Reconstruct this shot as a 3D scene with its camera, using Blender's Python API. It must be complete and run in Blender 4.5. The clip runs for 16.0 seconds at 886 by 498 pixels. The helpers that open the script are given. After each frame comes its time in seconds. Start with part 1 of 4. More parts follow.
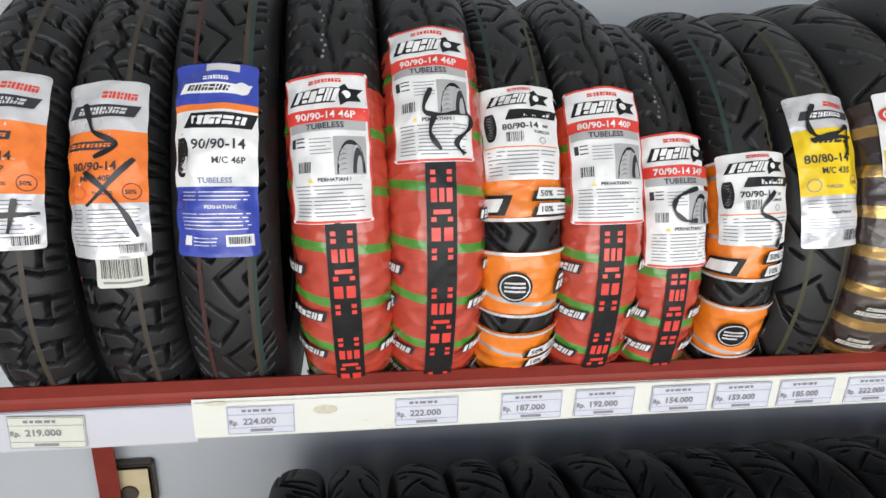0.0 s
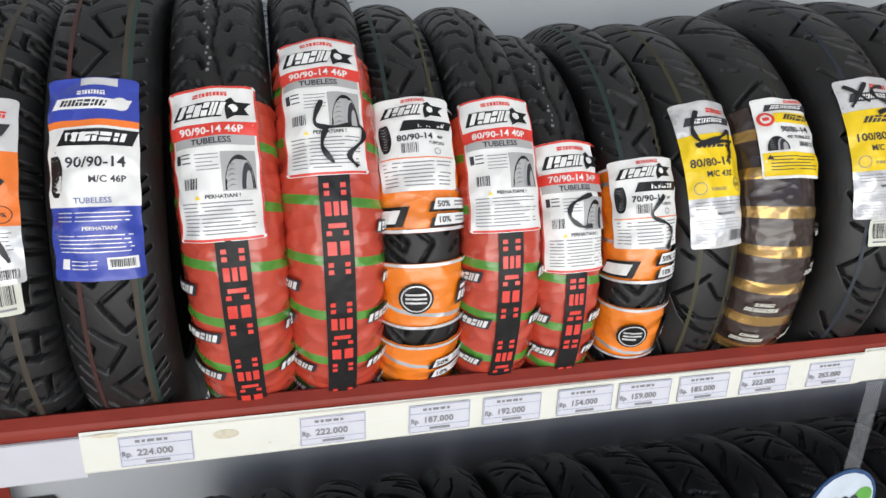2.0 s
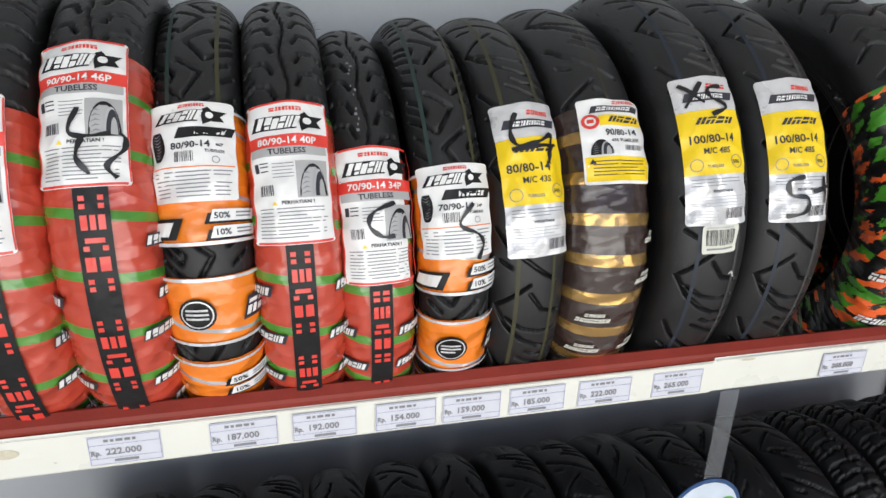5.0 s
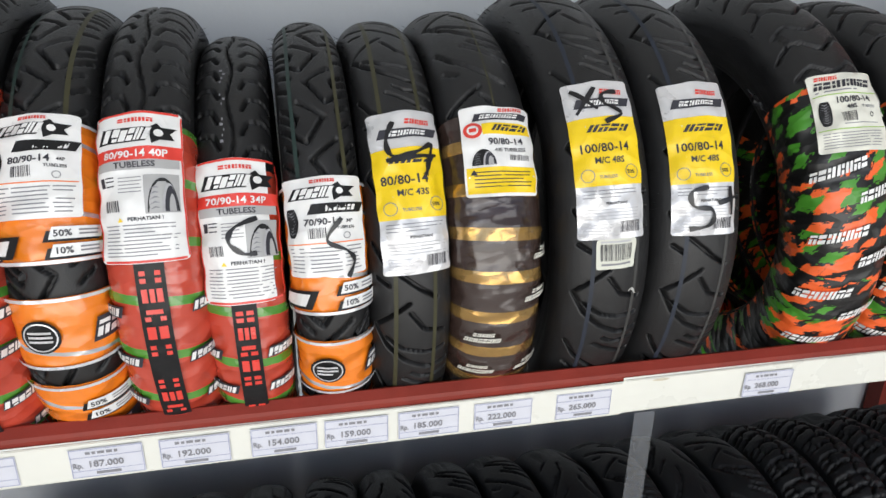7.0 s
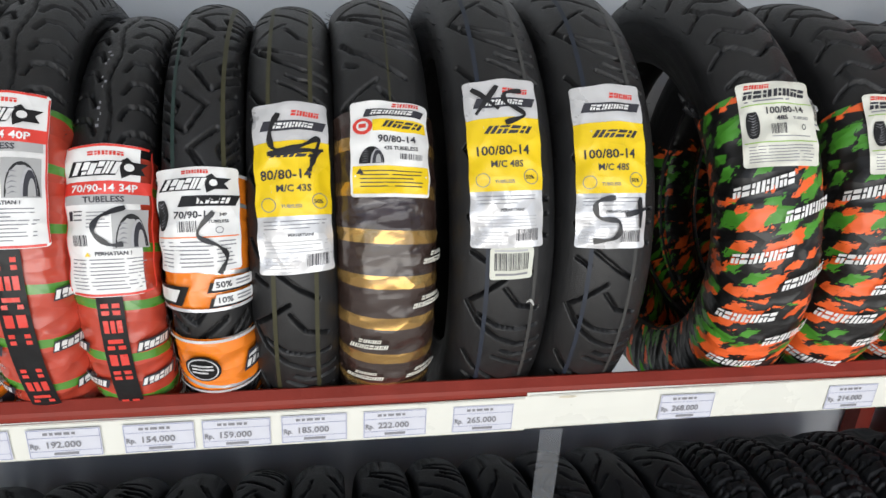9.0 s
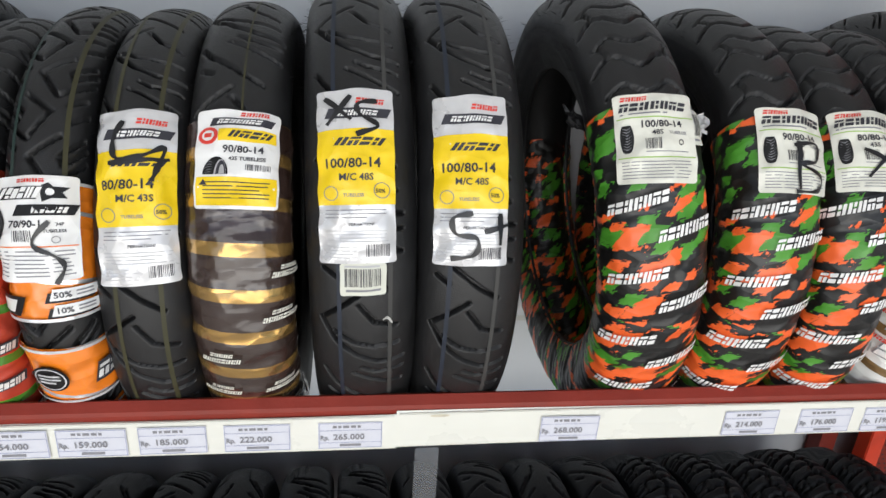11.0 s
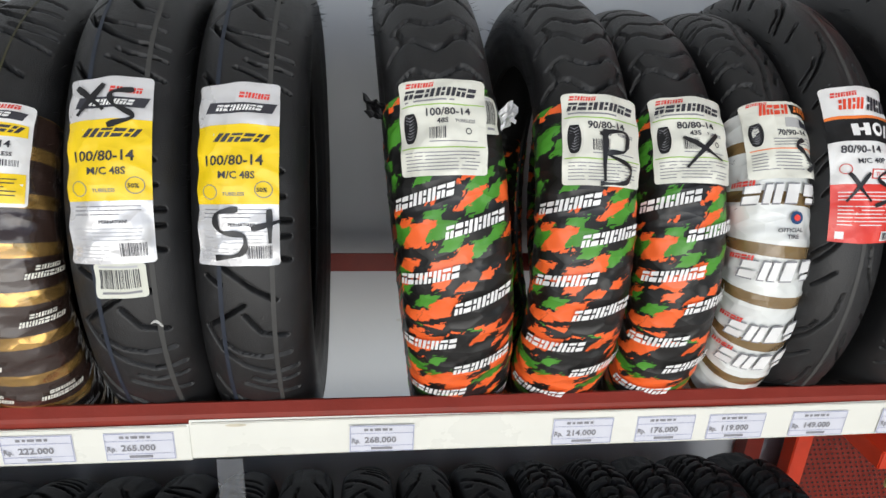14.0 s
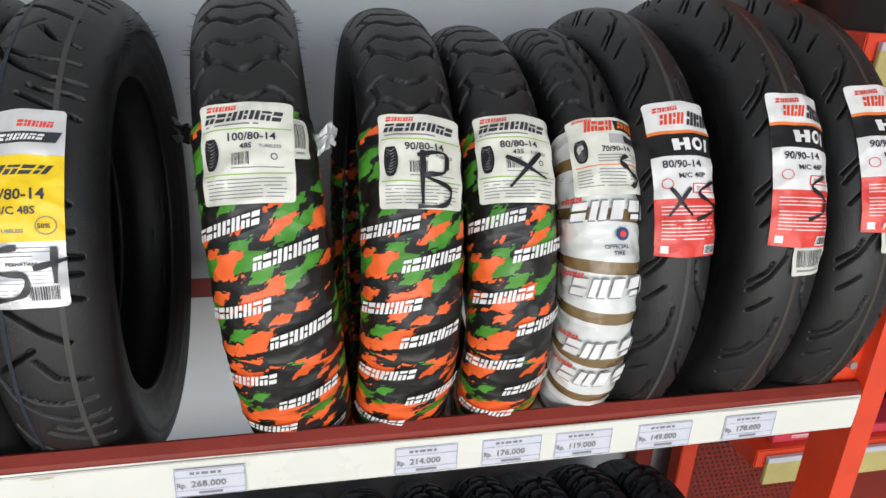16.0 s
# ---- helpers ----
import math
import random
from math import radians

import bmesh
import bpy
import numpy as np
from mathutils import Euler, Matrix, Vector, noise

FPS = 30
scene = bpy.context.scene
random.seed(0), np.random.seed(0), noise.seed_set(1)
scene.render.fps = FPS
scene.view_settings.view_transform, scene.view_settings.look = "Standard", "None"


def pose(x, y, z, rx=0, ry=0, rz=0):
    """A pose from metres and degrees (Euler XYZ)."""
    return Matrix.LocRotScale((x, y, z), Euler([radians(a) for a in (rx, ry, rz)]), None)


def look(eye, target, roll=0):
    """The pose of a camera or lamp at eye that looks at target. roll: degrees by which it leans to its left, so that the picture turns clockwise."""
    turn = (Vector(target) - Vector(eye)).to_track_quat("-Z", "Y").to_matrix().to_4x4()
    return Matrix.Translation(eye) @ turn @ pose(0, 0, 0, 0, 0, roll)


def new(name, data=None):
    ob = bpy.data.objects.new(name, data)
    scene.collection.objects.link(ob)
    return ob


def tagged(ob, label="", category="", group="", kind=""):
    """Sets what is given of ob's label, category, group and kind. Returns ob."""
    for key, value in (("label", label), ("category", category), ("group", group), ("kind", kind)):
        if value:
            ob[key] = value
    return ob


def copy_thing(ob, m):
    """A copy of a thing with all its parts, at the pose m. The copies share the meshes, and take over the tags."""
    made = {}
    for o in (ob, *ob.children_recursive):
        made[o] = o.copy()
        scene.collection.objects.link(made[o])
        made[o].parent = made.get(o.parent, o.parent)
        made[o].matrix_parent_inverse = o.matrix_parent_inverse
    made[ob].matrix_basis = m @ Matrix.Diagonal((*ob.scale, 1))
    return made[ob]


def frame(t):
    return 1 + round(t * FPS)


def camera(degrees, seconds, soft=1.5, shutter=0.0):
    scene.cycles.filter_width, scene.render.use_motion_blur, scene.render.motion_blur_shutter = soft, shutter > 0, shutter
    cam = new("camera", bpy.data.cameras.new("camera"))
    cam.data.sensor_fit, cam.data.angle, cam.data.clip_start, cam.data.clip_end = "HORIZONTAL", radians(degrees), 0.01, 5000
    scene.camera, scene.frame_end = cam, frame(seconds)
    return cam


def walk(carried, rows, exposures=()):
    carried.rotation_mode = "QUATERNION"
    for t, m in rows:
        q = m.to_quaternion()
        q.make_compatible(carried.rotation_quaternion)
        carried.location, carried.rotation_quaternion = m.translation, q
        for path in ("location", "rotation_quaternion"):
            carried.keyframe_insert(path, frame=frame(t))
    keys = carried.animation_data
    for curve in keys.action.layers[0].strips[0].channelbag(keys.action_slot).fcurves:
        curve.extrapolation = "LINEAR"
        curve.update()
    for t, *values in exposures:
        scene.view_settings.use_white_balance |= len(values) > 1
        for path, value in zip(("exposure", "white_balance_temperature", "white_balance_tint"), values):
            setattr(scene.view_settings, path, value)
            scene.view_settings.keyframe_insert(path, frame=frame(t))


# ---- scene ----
cam = camera(66.2, 16.0)
PATH = [
    (0, (1.06, -0.576, 1.371), (1.337, 1.28, 0.679), 2.0),
    (0.5, (1.067, -0.575, 1.369), (1.411, 1.273, 0.685), 2.0),
    (1, (1.075, -0.576, 1.37), (1.452, 1.267, 0.689), 2.0),
    (1.5, (1.084, -0.577, 1.373), (1.507, 1.259, 0.702), 2.0),
    (2, (1.088, -0.576, 1.372), (1.569, 1.25, 0.715), 2.0),
    (2.5, (1.1, -0.577, 1.373), (1.628, 1.239, 0.722), 2.0),
    (3, (1.113, -0.576, 1.374), (1.663, 1.233, 0.723), 1.8),
    (3.5, (1.141, -0.575, 1.374), (1.688, 1.232, 0.715), 1.6),
    (4, (1.191, -0.577, 1.381), (1.698, 1.234, 0.701), 1.7),
    (6.5, (1.384, -0.593, 1.396), (1.841, 1.219, 0.683), 1.7),
    (7, (1.418, -0.579, 1.396), (1.85, 1.244, 0.696), 1.2),
    (7.5, (1.45, -0.561, 1.401), (1.888, 1.242, 0.654), 2.3),
    (8, (1.481, -0.564, 1.396), (1.897, 1.255, 0.675), 2.9),
    (10.5, (1.666, -0.573, 1.418), (1.951, 1.255, 0.66), 3.2),
    (11, (1.707, -0.567, 1.421), (1.986, 1.263, 0.665), 3.7),
    (11.5, (1.747, -0.562, 1.419), (2.008, 1.275, 0.672), 3.4),
    (12, (1.785, -0.561, 1.424), (2.047, 1.269, 0.662), 3.4),
    (12.5, (1.815, -0.567, 1.423), (2.052, 1.267, 0.66), 3.2),
    (13, (1.849, -0.572, 1.419), (2.058, 1.267, 0.659), 2.9),
    (13.5, (1.882, -0.562, 1.419), (2.122, 1.274, 0.663), 3.1),
    (14, (1.913, -0.554, 1.414), (2.164, 1.281, 0.658), 3.0),
    (14.5, (1.94, -0.549, 1.421), (2.23, 1.275, 0.654), 3.2),
    (15, (1.968, -0.544, 1.422), (2.298, 1.276, 0.661), 2.9),
    (15.5, (1.997, -0.543, 1.425), (2.349, 1.282, 0.688), 2.6),
    (16, (2.019, -0.543, 1.426), (2.449, 1.27, 0.699), 3.0),
]
walk(cam, [(t, look(eye, target, roll)) for t, eye, target, roll in PATH])

# ---- world and light: an overcast day through the open shop front behind the camera ----
world = bpy.data.worlds.new("world")
scene.world = world
world.use_nodes = True
wn, wl = world.node_tree.nodes, world.node_tree.links
sky = wn.new("ShaderNodeTexSky")
sky.sky_type, sky.sun_disc = "NISHITA", False
sky.sun_elevation, sky.sun_rotation = radians(50), radians(200)
wl.new(sky.outputs[0], wn["Background"].inputs[0])
wn["Background"].inputs[1].default_value = 0.12

sun = new("sun", bpy.data.lights.new("sun", "SUN"))
sun.data.energy, sun.data.angle, sun.data.color = 1.0, radians(20), (1.0, 0.96, 0.9)
sun.matrix_world = look((0, -4, 6), (1, 0.2, 0))


def window_light(name, eye, target, w, h, energy, col):
    ob = new(name, bpy.data.lights.new(name, "AREA"))
    ob.data.shape, ob.data.size, ob.data.size_y, ob.data.energy, ob.data.color = "RECTANGLE", w, h, energy, col
    ob.matrix_world = look(eye, target)
    return ob


window_light("shopfront_daylight", (1.7, -3.5, 1.25), (1.8, 0.4, 1.0), 5.8, 2.4, 148, (1.0, 0.985, 0.96))


# ---- materials ----
def mat(name, col, rough=0.5, metal=0.0, var=0.12, scale=60.0, bump=0.0, bscale=400.0, coat=0.0, spec=0.5, col2=None, bdist=0.002):
    m = bpy.data.materials.new(name)
    m.use_nodes = True
    n, l = m.node_tree.nodes, m.node_tree.links
    b = n["Principled BSDF"]
    b.inputs["Roughness"].default_value, b.inputs["Metallic"].default_value = rough, metal
    b.inputs["Coat Weight"].default_value, b.inputs["Specular IOR Level"].default_value = coat, spec
    b.inputs["Coat Roughness"].default_value = 0.12
    tc = n.new("ShaderNodeTexCoord")
    a = n.new("ShaderNodeTexNoise")
    a.inputs["Scale"].default_value, a.inputs["Detail"].default_value = scale, 6
    big = n.new("ShaderNodeTexNoise")
    big.inputs["Scale"].default_value, big.inputs["Detail"].default_value = scale / 9, 3
    l.new(tc.outputs["Object"], a.inputs["Vector"])
    l.new(tc.outputs["Object"], big.inputs["Vector"])
    add = n.new("ShaderNodeMath")
    add.operation = "ADD"
    l.new(a.outputs[0], add.inputs[0])
    l.new(big.outputs[0], add.inputs[1])
    ramp = n.new("ShaderNodeMapRange")
    ramp.inputs[1].default_value, ramp.inputs[2].default_value = 0.65, 1.35
    l.new(add.outputs[0], ramp.inputs[0])
    mix = n.new("ShaderNodeMix")
    mix.data_type = "RGBA"
    c2 = col2 or tuple(min(1, c * (1 + var)) for c in col)
    c1 = col if col2 else tuple(c * (1 - var) for c in col)
    mix.inputs[6].default_value, mix.inputs[7].default_value = (*c1, 1), (*c2, 1)
    l.new(ramp.outputs[0], mix.inputs[0])
    l.new(mix.outputs[2], b.inputs["Base Color"])
    rr = n.new("ShaderNodeMapRange")
    rr.inputs[3].default_value, rr.inputs[4].default_value = max(0.03, rough - 0.1), min(1, rough + 0.1)
    l.new(add.outputs[0], rr.inputs[0])
    rr.inputs[1].default_value, rr.inputs[2].default_value = 0.6, 1.4
    l.new(rr.outputs[0], b.inputs["Roughness"])
    if bump:
        c = n.new("ShaderNodeTexNoise")
        c.inputs["Scale"].default_value, c.inputs["Detail"].default_value = bscale, 1.5 if bdist > 0.004 else 4
        l.new(tc.outputs["Object"], c.inputs["Vector"])
        bp = n.new("ShaderNodeBump")
        bp.inputs["Strength"].default_value, bp.inputs["Distance"].default_value = bump, bdist
        if bdist > 0.008:
            cz = n.new("ShaderNodeTexVoronoi")  # sharp folds of crumpled paper
            cz.inputs["Scale"].default_value = 42
            l.new(tc.outputs["Object"], cz.inputs["Vector"])
            sm = n.new("ShaderNodeMath")
            sm.operation = "MULTIPLY_ADD"
            sm.inputs[1].default_value = 0.3
            l.new(cz.outputs["Distance"], sm.inputs[0])
            l.new(c.outputs[0], sm.inputs[2])
            l.new(sm.outputs[0], bp.inputs["Height"])
        else:
            l.new(c.outputs[0], bp.inputs["Height"])
        l.new(bp.outputs[0], b.inputs["Normal"])
    return m


RUBBER = mat("rubber", (0.0108, 0.011, 0.0118), 0.44, 0, 0.45, 40, 0.3, 900, spec=0.46)
# lower-row rubber: darker and a little bluer than the upper row's
RUBBER_LOWER = mat("rubber_lower", (0.0075, 0.0085, 0.0105), 0.55, 0, 0.35, 35, 0.25, 700, spec=0.35)
WALL = mat("wall_paint", (0.49, 0.51, 0.53), 0.75, 0, 0.06, 4, 0.25, 60)
PLASTER = mat("ceiling_paint", (0.75, 0.75, 0.74), 0.8, 0, 0.04, 3, 0.2, 60)
FLOOR = mat("floor_tile", (0.5, 0.48, 0.45), 0.3, 0, 0.12, 6)
RED = mat("red_enamel", (0.215, 0.025, 0.015), 0.42, 0, 0.2, 25, 0.15, 300, spec=0.3)
# red enamel with light from the left put into its colour; also orange-red print
ORANGE_RED = mat("lit_red_enamel_and_print", (0.72, 0.055, 0.016), 0.35, 0, 0.14, 25, 0.12, 300, coat=0.2)
STRIP = mat("cream_plastic", (0.72, 0.72, 0.655), 0.32, 0, 0.05, 12, 0.08, 80, coat=0.2)
STRIP_B = mat("grey_plastic", (0.55, 0.55, 0.6), 0.32, 0, 0.05, 12, coat=0.2)
STAIN = mat("brown_stain", (0.62, 0.57, 0.44), 0.5, 0, 0.25, 140)
PAPER = mat("tag_paper", (0.6, 0.61, 0.67), 0.6, 0, 0.05, 60)
PAPER_Y = mat("tag_paper_aged", (0.62, 0.63, 0.55), 0.6, 0, 0.05, 60)
INK_BLUE = mat("blue_ink", (0.2, 0.22, 0.4), 0.6)
INK = mat("black_ink", (0.03, 0.03, 0.04), 0.55)
INK_GREY = mat("grey_ink", (0.22, 0.22, 0.24), 0.6)
INK_PALE = mat("pale_grey_ink", (0.45, 0.45, 0.47), 0.6)
WHITE = mat("white_print", (0.78, 0.78, 0.77), 0.34, 0, 0.05, 50, 0.9, 34, coat=0.25, bdist=0.010)
SILVER = mat("silver_foil_paper", (0.66, 0.66, 0.67), 0.3, 0.25, 0.1, 50, 0.9, 34, coat=0.3, bdist=0.010)
YELLOW = mat("yellow_print", (0.86, 0.6, 0.01), 0.34, 0, 0.06, 50, 0.9, 34, coat=0.25, bdist=0.010)
ORANGE = mat("orange_print", (0.85, 0.2, 0.03), 0.34, 0, 0.07, 50, 0.9, 34, coat=0.25, bdist=0.010)
BLUE = mat("blue_print", (0.035, 0.06, 0.38), 0.33, 0, 0.12, 50, 0.9, 34, coat=0.25, bdist=0.010)
REDP = mat("red_print", (0.7, 0.05, 0.035), 0.34, 0, 0.08, 50, 0.9, 34, coat=0.25, bdist=0.010)
GREYP = mat("grey_print", (0.4, 0.4, 0.4), 0.4, 0, 0.06, 50)
GREENP = mat("green_print", (0.3, 0.5, 0.08), 0.4, 0, 0.08, 50)
CREAM = mat("cream_print", (0.72, 0.72, 0.64), 0.34, 0, 0.05, 50, 0.9, 34, coat=0.25, bdist=0.010)
BLACKP = mat("black_print", (0.01, 0.01, 0.011), 0.45, 0, 0.2, 50, 0.5, 60, spec=0.3, bdist=0.005)
LINE_Y = mat("yellow_stripe", (0.04, 0.038, 0.014), 0.6)
LINE_B = mat("blue_stripe", (0.012, 0.018, 0.032), 0.6)
LINE_R = mat("red_stripe", (0.055, 0.019, 0.016), 0.6)
LINE_W = mat("white_stripe", (0.045, 0.045, 0.043), 0.6)
LINE_T = mat("tan_stripe", (0.045, 0.036, 0.024), 0.6)
LINE_G = mat("green_stripe", (0.016, 0.036, 0.031), 0.6)
STEEL = mat("zinc_bolt", (0.5, 0.5, 0.48), 0.35, 0.9, 0.1, 60)
SOCKET_DARK = mat("dark_bakelite", (0.06, 0.045, 0.035), 0.4, 0, 0.2, 60)
SOCKET_FACE = mat("yellowed_plastic", (0.6, 0.5, 0.3), 0.4, 0, 0.12, 60)
OLIVE = mat("olive_card", (0.5, 0.42, 0.16), 0.5, 0, 0.12, 40)
PINK = mat("red_carton", (0.6, 0.05, 0.09), 0.4, 0, 0.1, 40)
BLACKBOX = mat("black_carton", (0.02, 0.018, 0.018), 0.35, 0, 0.2, 40)
SMUDGE = mat("grey_smudge", (0.44, 0.44, 0.42), 0.8, 0, 0.1, 30)
MARKER = mat("black_marker", (0.012, 0.012, 0.014), 0.35, 0, 0.2, 60)
SIGN_BLUE = mat("sign_blue", (0.015, 0.06, 0.17), 0.35, 0, 0.3, 60, coat=0.3)
SKY_PRINT = mat("pale_blue_print", (0.55, 0.62, 0.7), 0.35, 0, 0.1, 40, coat=0.3)
SIGN_GREEN = mat("sign_green", (0.12, 0.4, 0.06), 0.35, 0, 0.3, 60, coat=0.3)


def film(name, rough=0.22):
    """A glossy printed plastic wrap; returns material, nodes, links, shader and the UV axes (metres round, metres across)."""
    m = bpy.data.materials.new(name)
    m.use_nodes = True
    n, l = m.node_tree.nodes, m.node_tree.links
    b = n["Principled BSDF"]
    b.inputs["Roughness"].default_value, b.inputs["Coat Weight"].default_value, b.inputs["Coat Roughness"].default_value = rough, 0.8, 0.08
    uv = n.new("ShaderNodeUVMap")
    uv.uv_map = "UVMap"
    sep = n.new("ShaderNodeSeparateXYZ")
    l.new(uv.outputs[0], sep.inputs[0])
    ns = n.new("ShaderNodeTexNoise")
    ns.inputs["Scale"].default_value, ns.inputs["Detail"].default_value = 26, 1.5
    l.new(uv.outputs[0], ns.inputs["Vector"])
    bp = n.new("ShaderNodeBump")
    bp.inputs["Strength"].default_value, bp.inputs["Distance"].default_value = 0.75, 0.016
    mp = n.new("ShaderNodeMapping")
    mp.inputs["Scale"].default_value = (1.5, 0.8, 1)
    l.new(uv.outputs[0], mp.inputs[0])
    cz = n.new("ShaderNodeTexVoronoi")  # creases of stretched plastic
    cz.inputs["Scale"].default_value = 48
    l.new(mp.outputs[0], cz.inputs["Vector"])
    sm = n.new("ShaderNodeMath")
    sm.operation = "MULTIPLY_ADD"
    sm.inputs[1].default_value = 0.26
    l.new(cz.outputs["Distance"], sm.inputs[0])
    l.new(ns.outputs[0], sm.inputs[2])
    l.new(sm.outputs[0], bp.inputs["Height"])
    l.new(bp.outputs[0], b.inputs["Normal"])
    return m, n, l, b, uv, sep


def mth(n, l, op, a, b=0.0, c=None):
    x = n.new("ShaderNodeMath")
    x.operation = op
    for i, v in enumerate((a, b) if c is None else (a, b, c)):
        if isinstance(v, (int, float)):
            x.inputs[i].default_value = v
        else:
            l.new(v, x.inputs[i])
    return x.outputs[0]


def mixc(n, l, f, a, b):
    x = n.new("ShaderNodeMix")
    x.data_type = "RGBA"
    l.new(f, x.inputs[0])
    for i, v in ((6, a), (7, b)):
        if isinstance(v, tuple):
            x.inputs[i].default_value = (*v, 1)
        else:
            l.new(v, x.inputs[i])
    return x.outputs[2]


def banded(name, base, band, pitch, width, slant, vary=0.1, shift=0.0, foil=0.0):
    """Wrap with diagonal bands every pitch metres round the tyre."""
    m, n, l, b, uv, sep = film(name)
    u = mth(n, l, "ADD", mth(n, l, "MULTIPLY", sep.outputs[1], slant), sep.outputs[0])
    f = mth(n, l, "FRACT", mth(n, l, "DIVIDE", mth(n, l, "ADD", u, 3.0 + shift), pitch))
    on = mth(n, l, "LESS_THAN", f, width / pitch)
    ns = n.new("ShaderNodeTexNoise")
    ns.inputs["Scale"].default_value = 25
    l.new(uv.outputs[0], ns.inputs["Vector"])
    basec = mixc(n, l, ns.outputs[0], tuple(c * (1 - vary) for c in base), tuple(c * (1 + vary) for c in base))
    l.new(mixc(n, l, on, basec, band), b.inputs["Base Color"])
    l.new(mth(n, l, "MULTIPLY", on, foil), b.inputs["Metallic"])
    return m


def camo(name):
    m, n, l, b, uv, sep = film(name, 0.4)
    b.inputs["Coat Weight"].default_value = 0.1
    turn = mth(n, l, "FLOOR", mth(n, l, "DIVIDE", mth(n, l, "ADD", mth(n, l, "MULTIPLY_ADD", sep.outputs[1], 0.15, sep.outputs[0]), 3.0), 0.052))
    cmb = n.new("ShaderNodeCombineXYZ")
    l.new(mth(n, l, "MULTIPLY_ADD", turn, 0.0373, sep.outputs[0]), cmb.inputs[0])
    l.new(mth(n, l, "MULTIPLY_ADD", turn, 0.0217, sep.outputs[1]), cmb.inputs[1])
    mp = n.new("ShaderNodeMapping")
    mp.vector_type = "TEXTURE"
    mp.inputs["Scale"].default_value, mp.inputs["Rotation"].default_value = (0.62, 1.35, 1), (0, 0, radians(-32))
    l.new(cmb.outputs[0], mp.inputs[0])
    jag = n.new("ShaderNodeTexVoronoi")  # torn outlines
    jag.inputs["Scale"].default_value = 210
    l.new(mp.outputs[0], jag.inputs["Vector"])
    off = n.new("ShaderNodeVectorMath")
    off.operation = "MULTIPLY_ADD"
    off.inputs[1].default_value = (0.006, 0.006, 0)
    l.new(jag.outputs["Color"], off.inputs[0])
    l.new(mp.outputs[0], off.inputs[2])
    v = n.new("ShaderNodeTexVoronoi")
    v.distance = "MANHATTAN"
    v.inputs["Scale"].default_value, v.inputs["Randomness"].default_value = 37, 1.0
    l.new(off.outputs[0], v.inputs["Vector"])
    s = n.new("ShaderNodeSeparateColor")
    l.new(v.outputs["Color"], s.inputs[0])
    g = mth(n, l, "GREATER_THAN", s.outputs[0], 0.24)
    o = mth(n, l, "GREATER_THAN", s.outputs[0], 0.58)
    c = mixc(n, l, g, (0.008, 0.008, 0.008), (0.065, 0.27, 0.025))
    c = mixc(n, l, o, c, (0.85, 0.13, 0.025))
    edge = mth(n, l, "GREATER_THAN", v.outputs["Distance"], 0.74)
    l.new(mixc(n, l, edge, c, (0.008, 0.008, 0.008)), b.inputs["Base Color"])
    return m


F_RED = banded("red_wrap", (0.5, 0.06, 0.033), (0.08, 0.26, 0.03), 0.052, 0.0085, 0.12)
F_ORANGE = banded("orange_wrap", (0.85, 0.22, 0.015), (0.6, 0.62, 0.62), 0.062, 0.004, 0.15, foil=0.5)
F_GOLD = banded("brown_wrap", (0.035, 0.02, 0.016), (0.5, 0.3, 0.09), 0.042, 0.0125, 0.06, shift=0.012, foil=0.75)
F_CAMO = camo("camouflage_wrap")
F_WHITE = banded("white_wrap", (0.7, 0.72, 0.7), (0.2, 0.13, 0.055), 0.05, 0.012, 0.1)

clear = bpy.data.materials.new("clear_plastic")
clear.use_nodes = True
cb = clear.node_tree.nodes["Principled BSDF"]
cb.inputs["Roughness"].default_value, cb.inputs["Alpha"].default_value = 0.3, 0.1
cb.inputs["Base Color"].default_value = (0.5, 0.52, 0.55, 1)


# ---- mesh helpers ----
def link(name, verts, faces, material, parent=None, label="", smooth=False, uvs=None):
    me = bpy.data.meshes.new(name)
    me.from_pydata([tuple(v) for v in verts], [], faces)
    if uvs is not None:
        layer = me.uv_layers.new(name="UVMap")
        idx = np.empty(len(me.loops), np.int32)
        me.loops.foreach_get("vertex_index", idx)
        layer.data.foreach_set("uv", np.asarray(uvs, np.float32)[idx].ravel())
    me.materials.append(material)
    if smooth:
        me.polygons.foreach_set("use_smooth", [True] * len(me.polygons))
    ob = new(name, me)
    if parent:
        ob.parent = parent
        if label:
            ob["label"] = label
    return ob


def part(name, bm, material, parent=None, label="", smooth=False):
    me = bpy.data.meshes.new(name)
    bmesh.ops.recalc_face_normals(bm, faces=bm.faces)
    bm.to_mesh(me)
    bm.free()
    me.materials.append(material)
    if smooth:
        me.polygons.foreach_set("use_smooth", [True] * len(me.polygons))
    ob = new(name, me)
    if parent:
        ob.parent = parent
    if label:
        ob["label"] = label
    return ob


def box(x0, x1, y0, y1, z0, z1, bevel=0.0, bm=None):
    own = bmesh.new()
    m = Matrix.LocRotScale(((x0 + x1) / 2, (y0 + y1) / 2, (z0 + z1) / 2), None, (x1 - x0, y1 - y0, z1 - z0))
    bmesh.ops.create_cube(own, size=1, matrix=m)
    if bevel:
        bmesh.ops.bevel(own, geom=own.edges[:], offset=bevel, segments=2, affect="EDGES")
    if bm is None:
        return own
    me = bpy.data.meshes.new("tmp")
    own.to_mesh(me)
    own.free()
    bm.from_mesh(me)
    bpy.data.meshes.remove(me)
    return bm


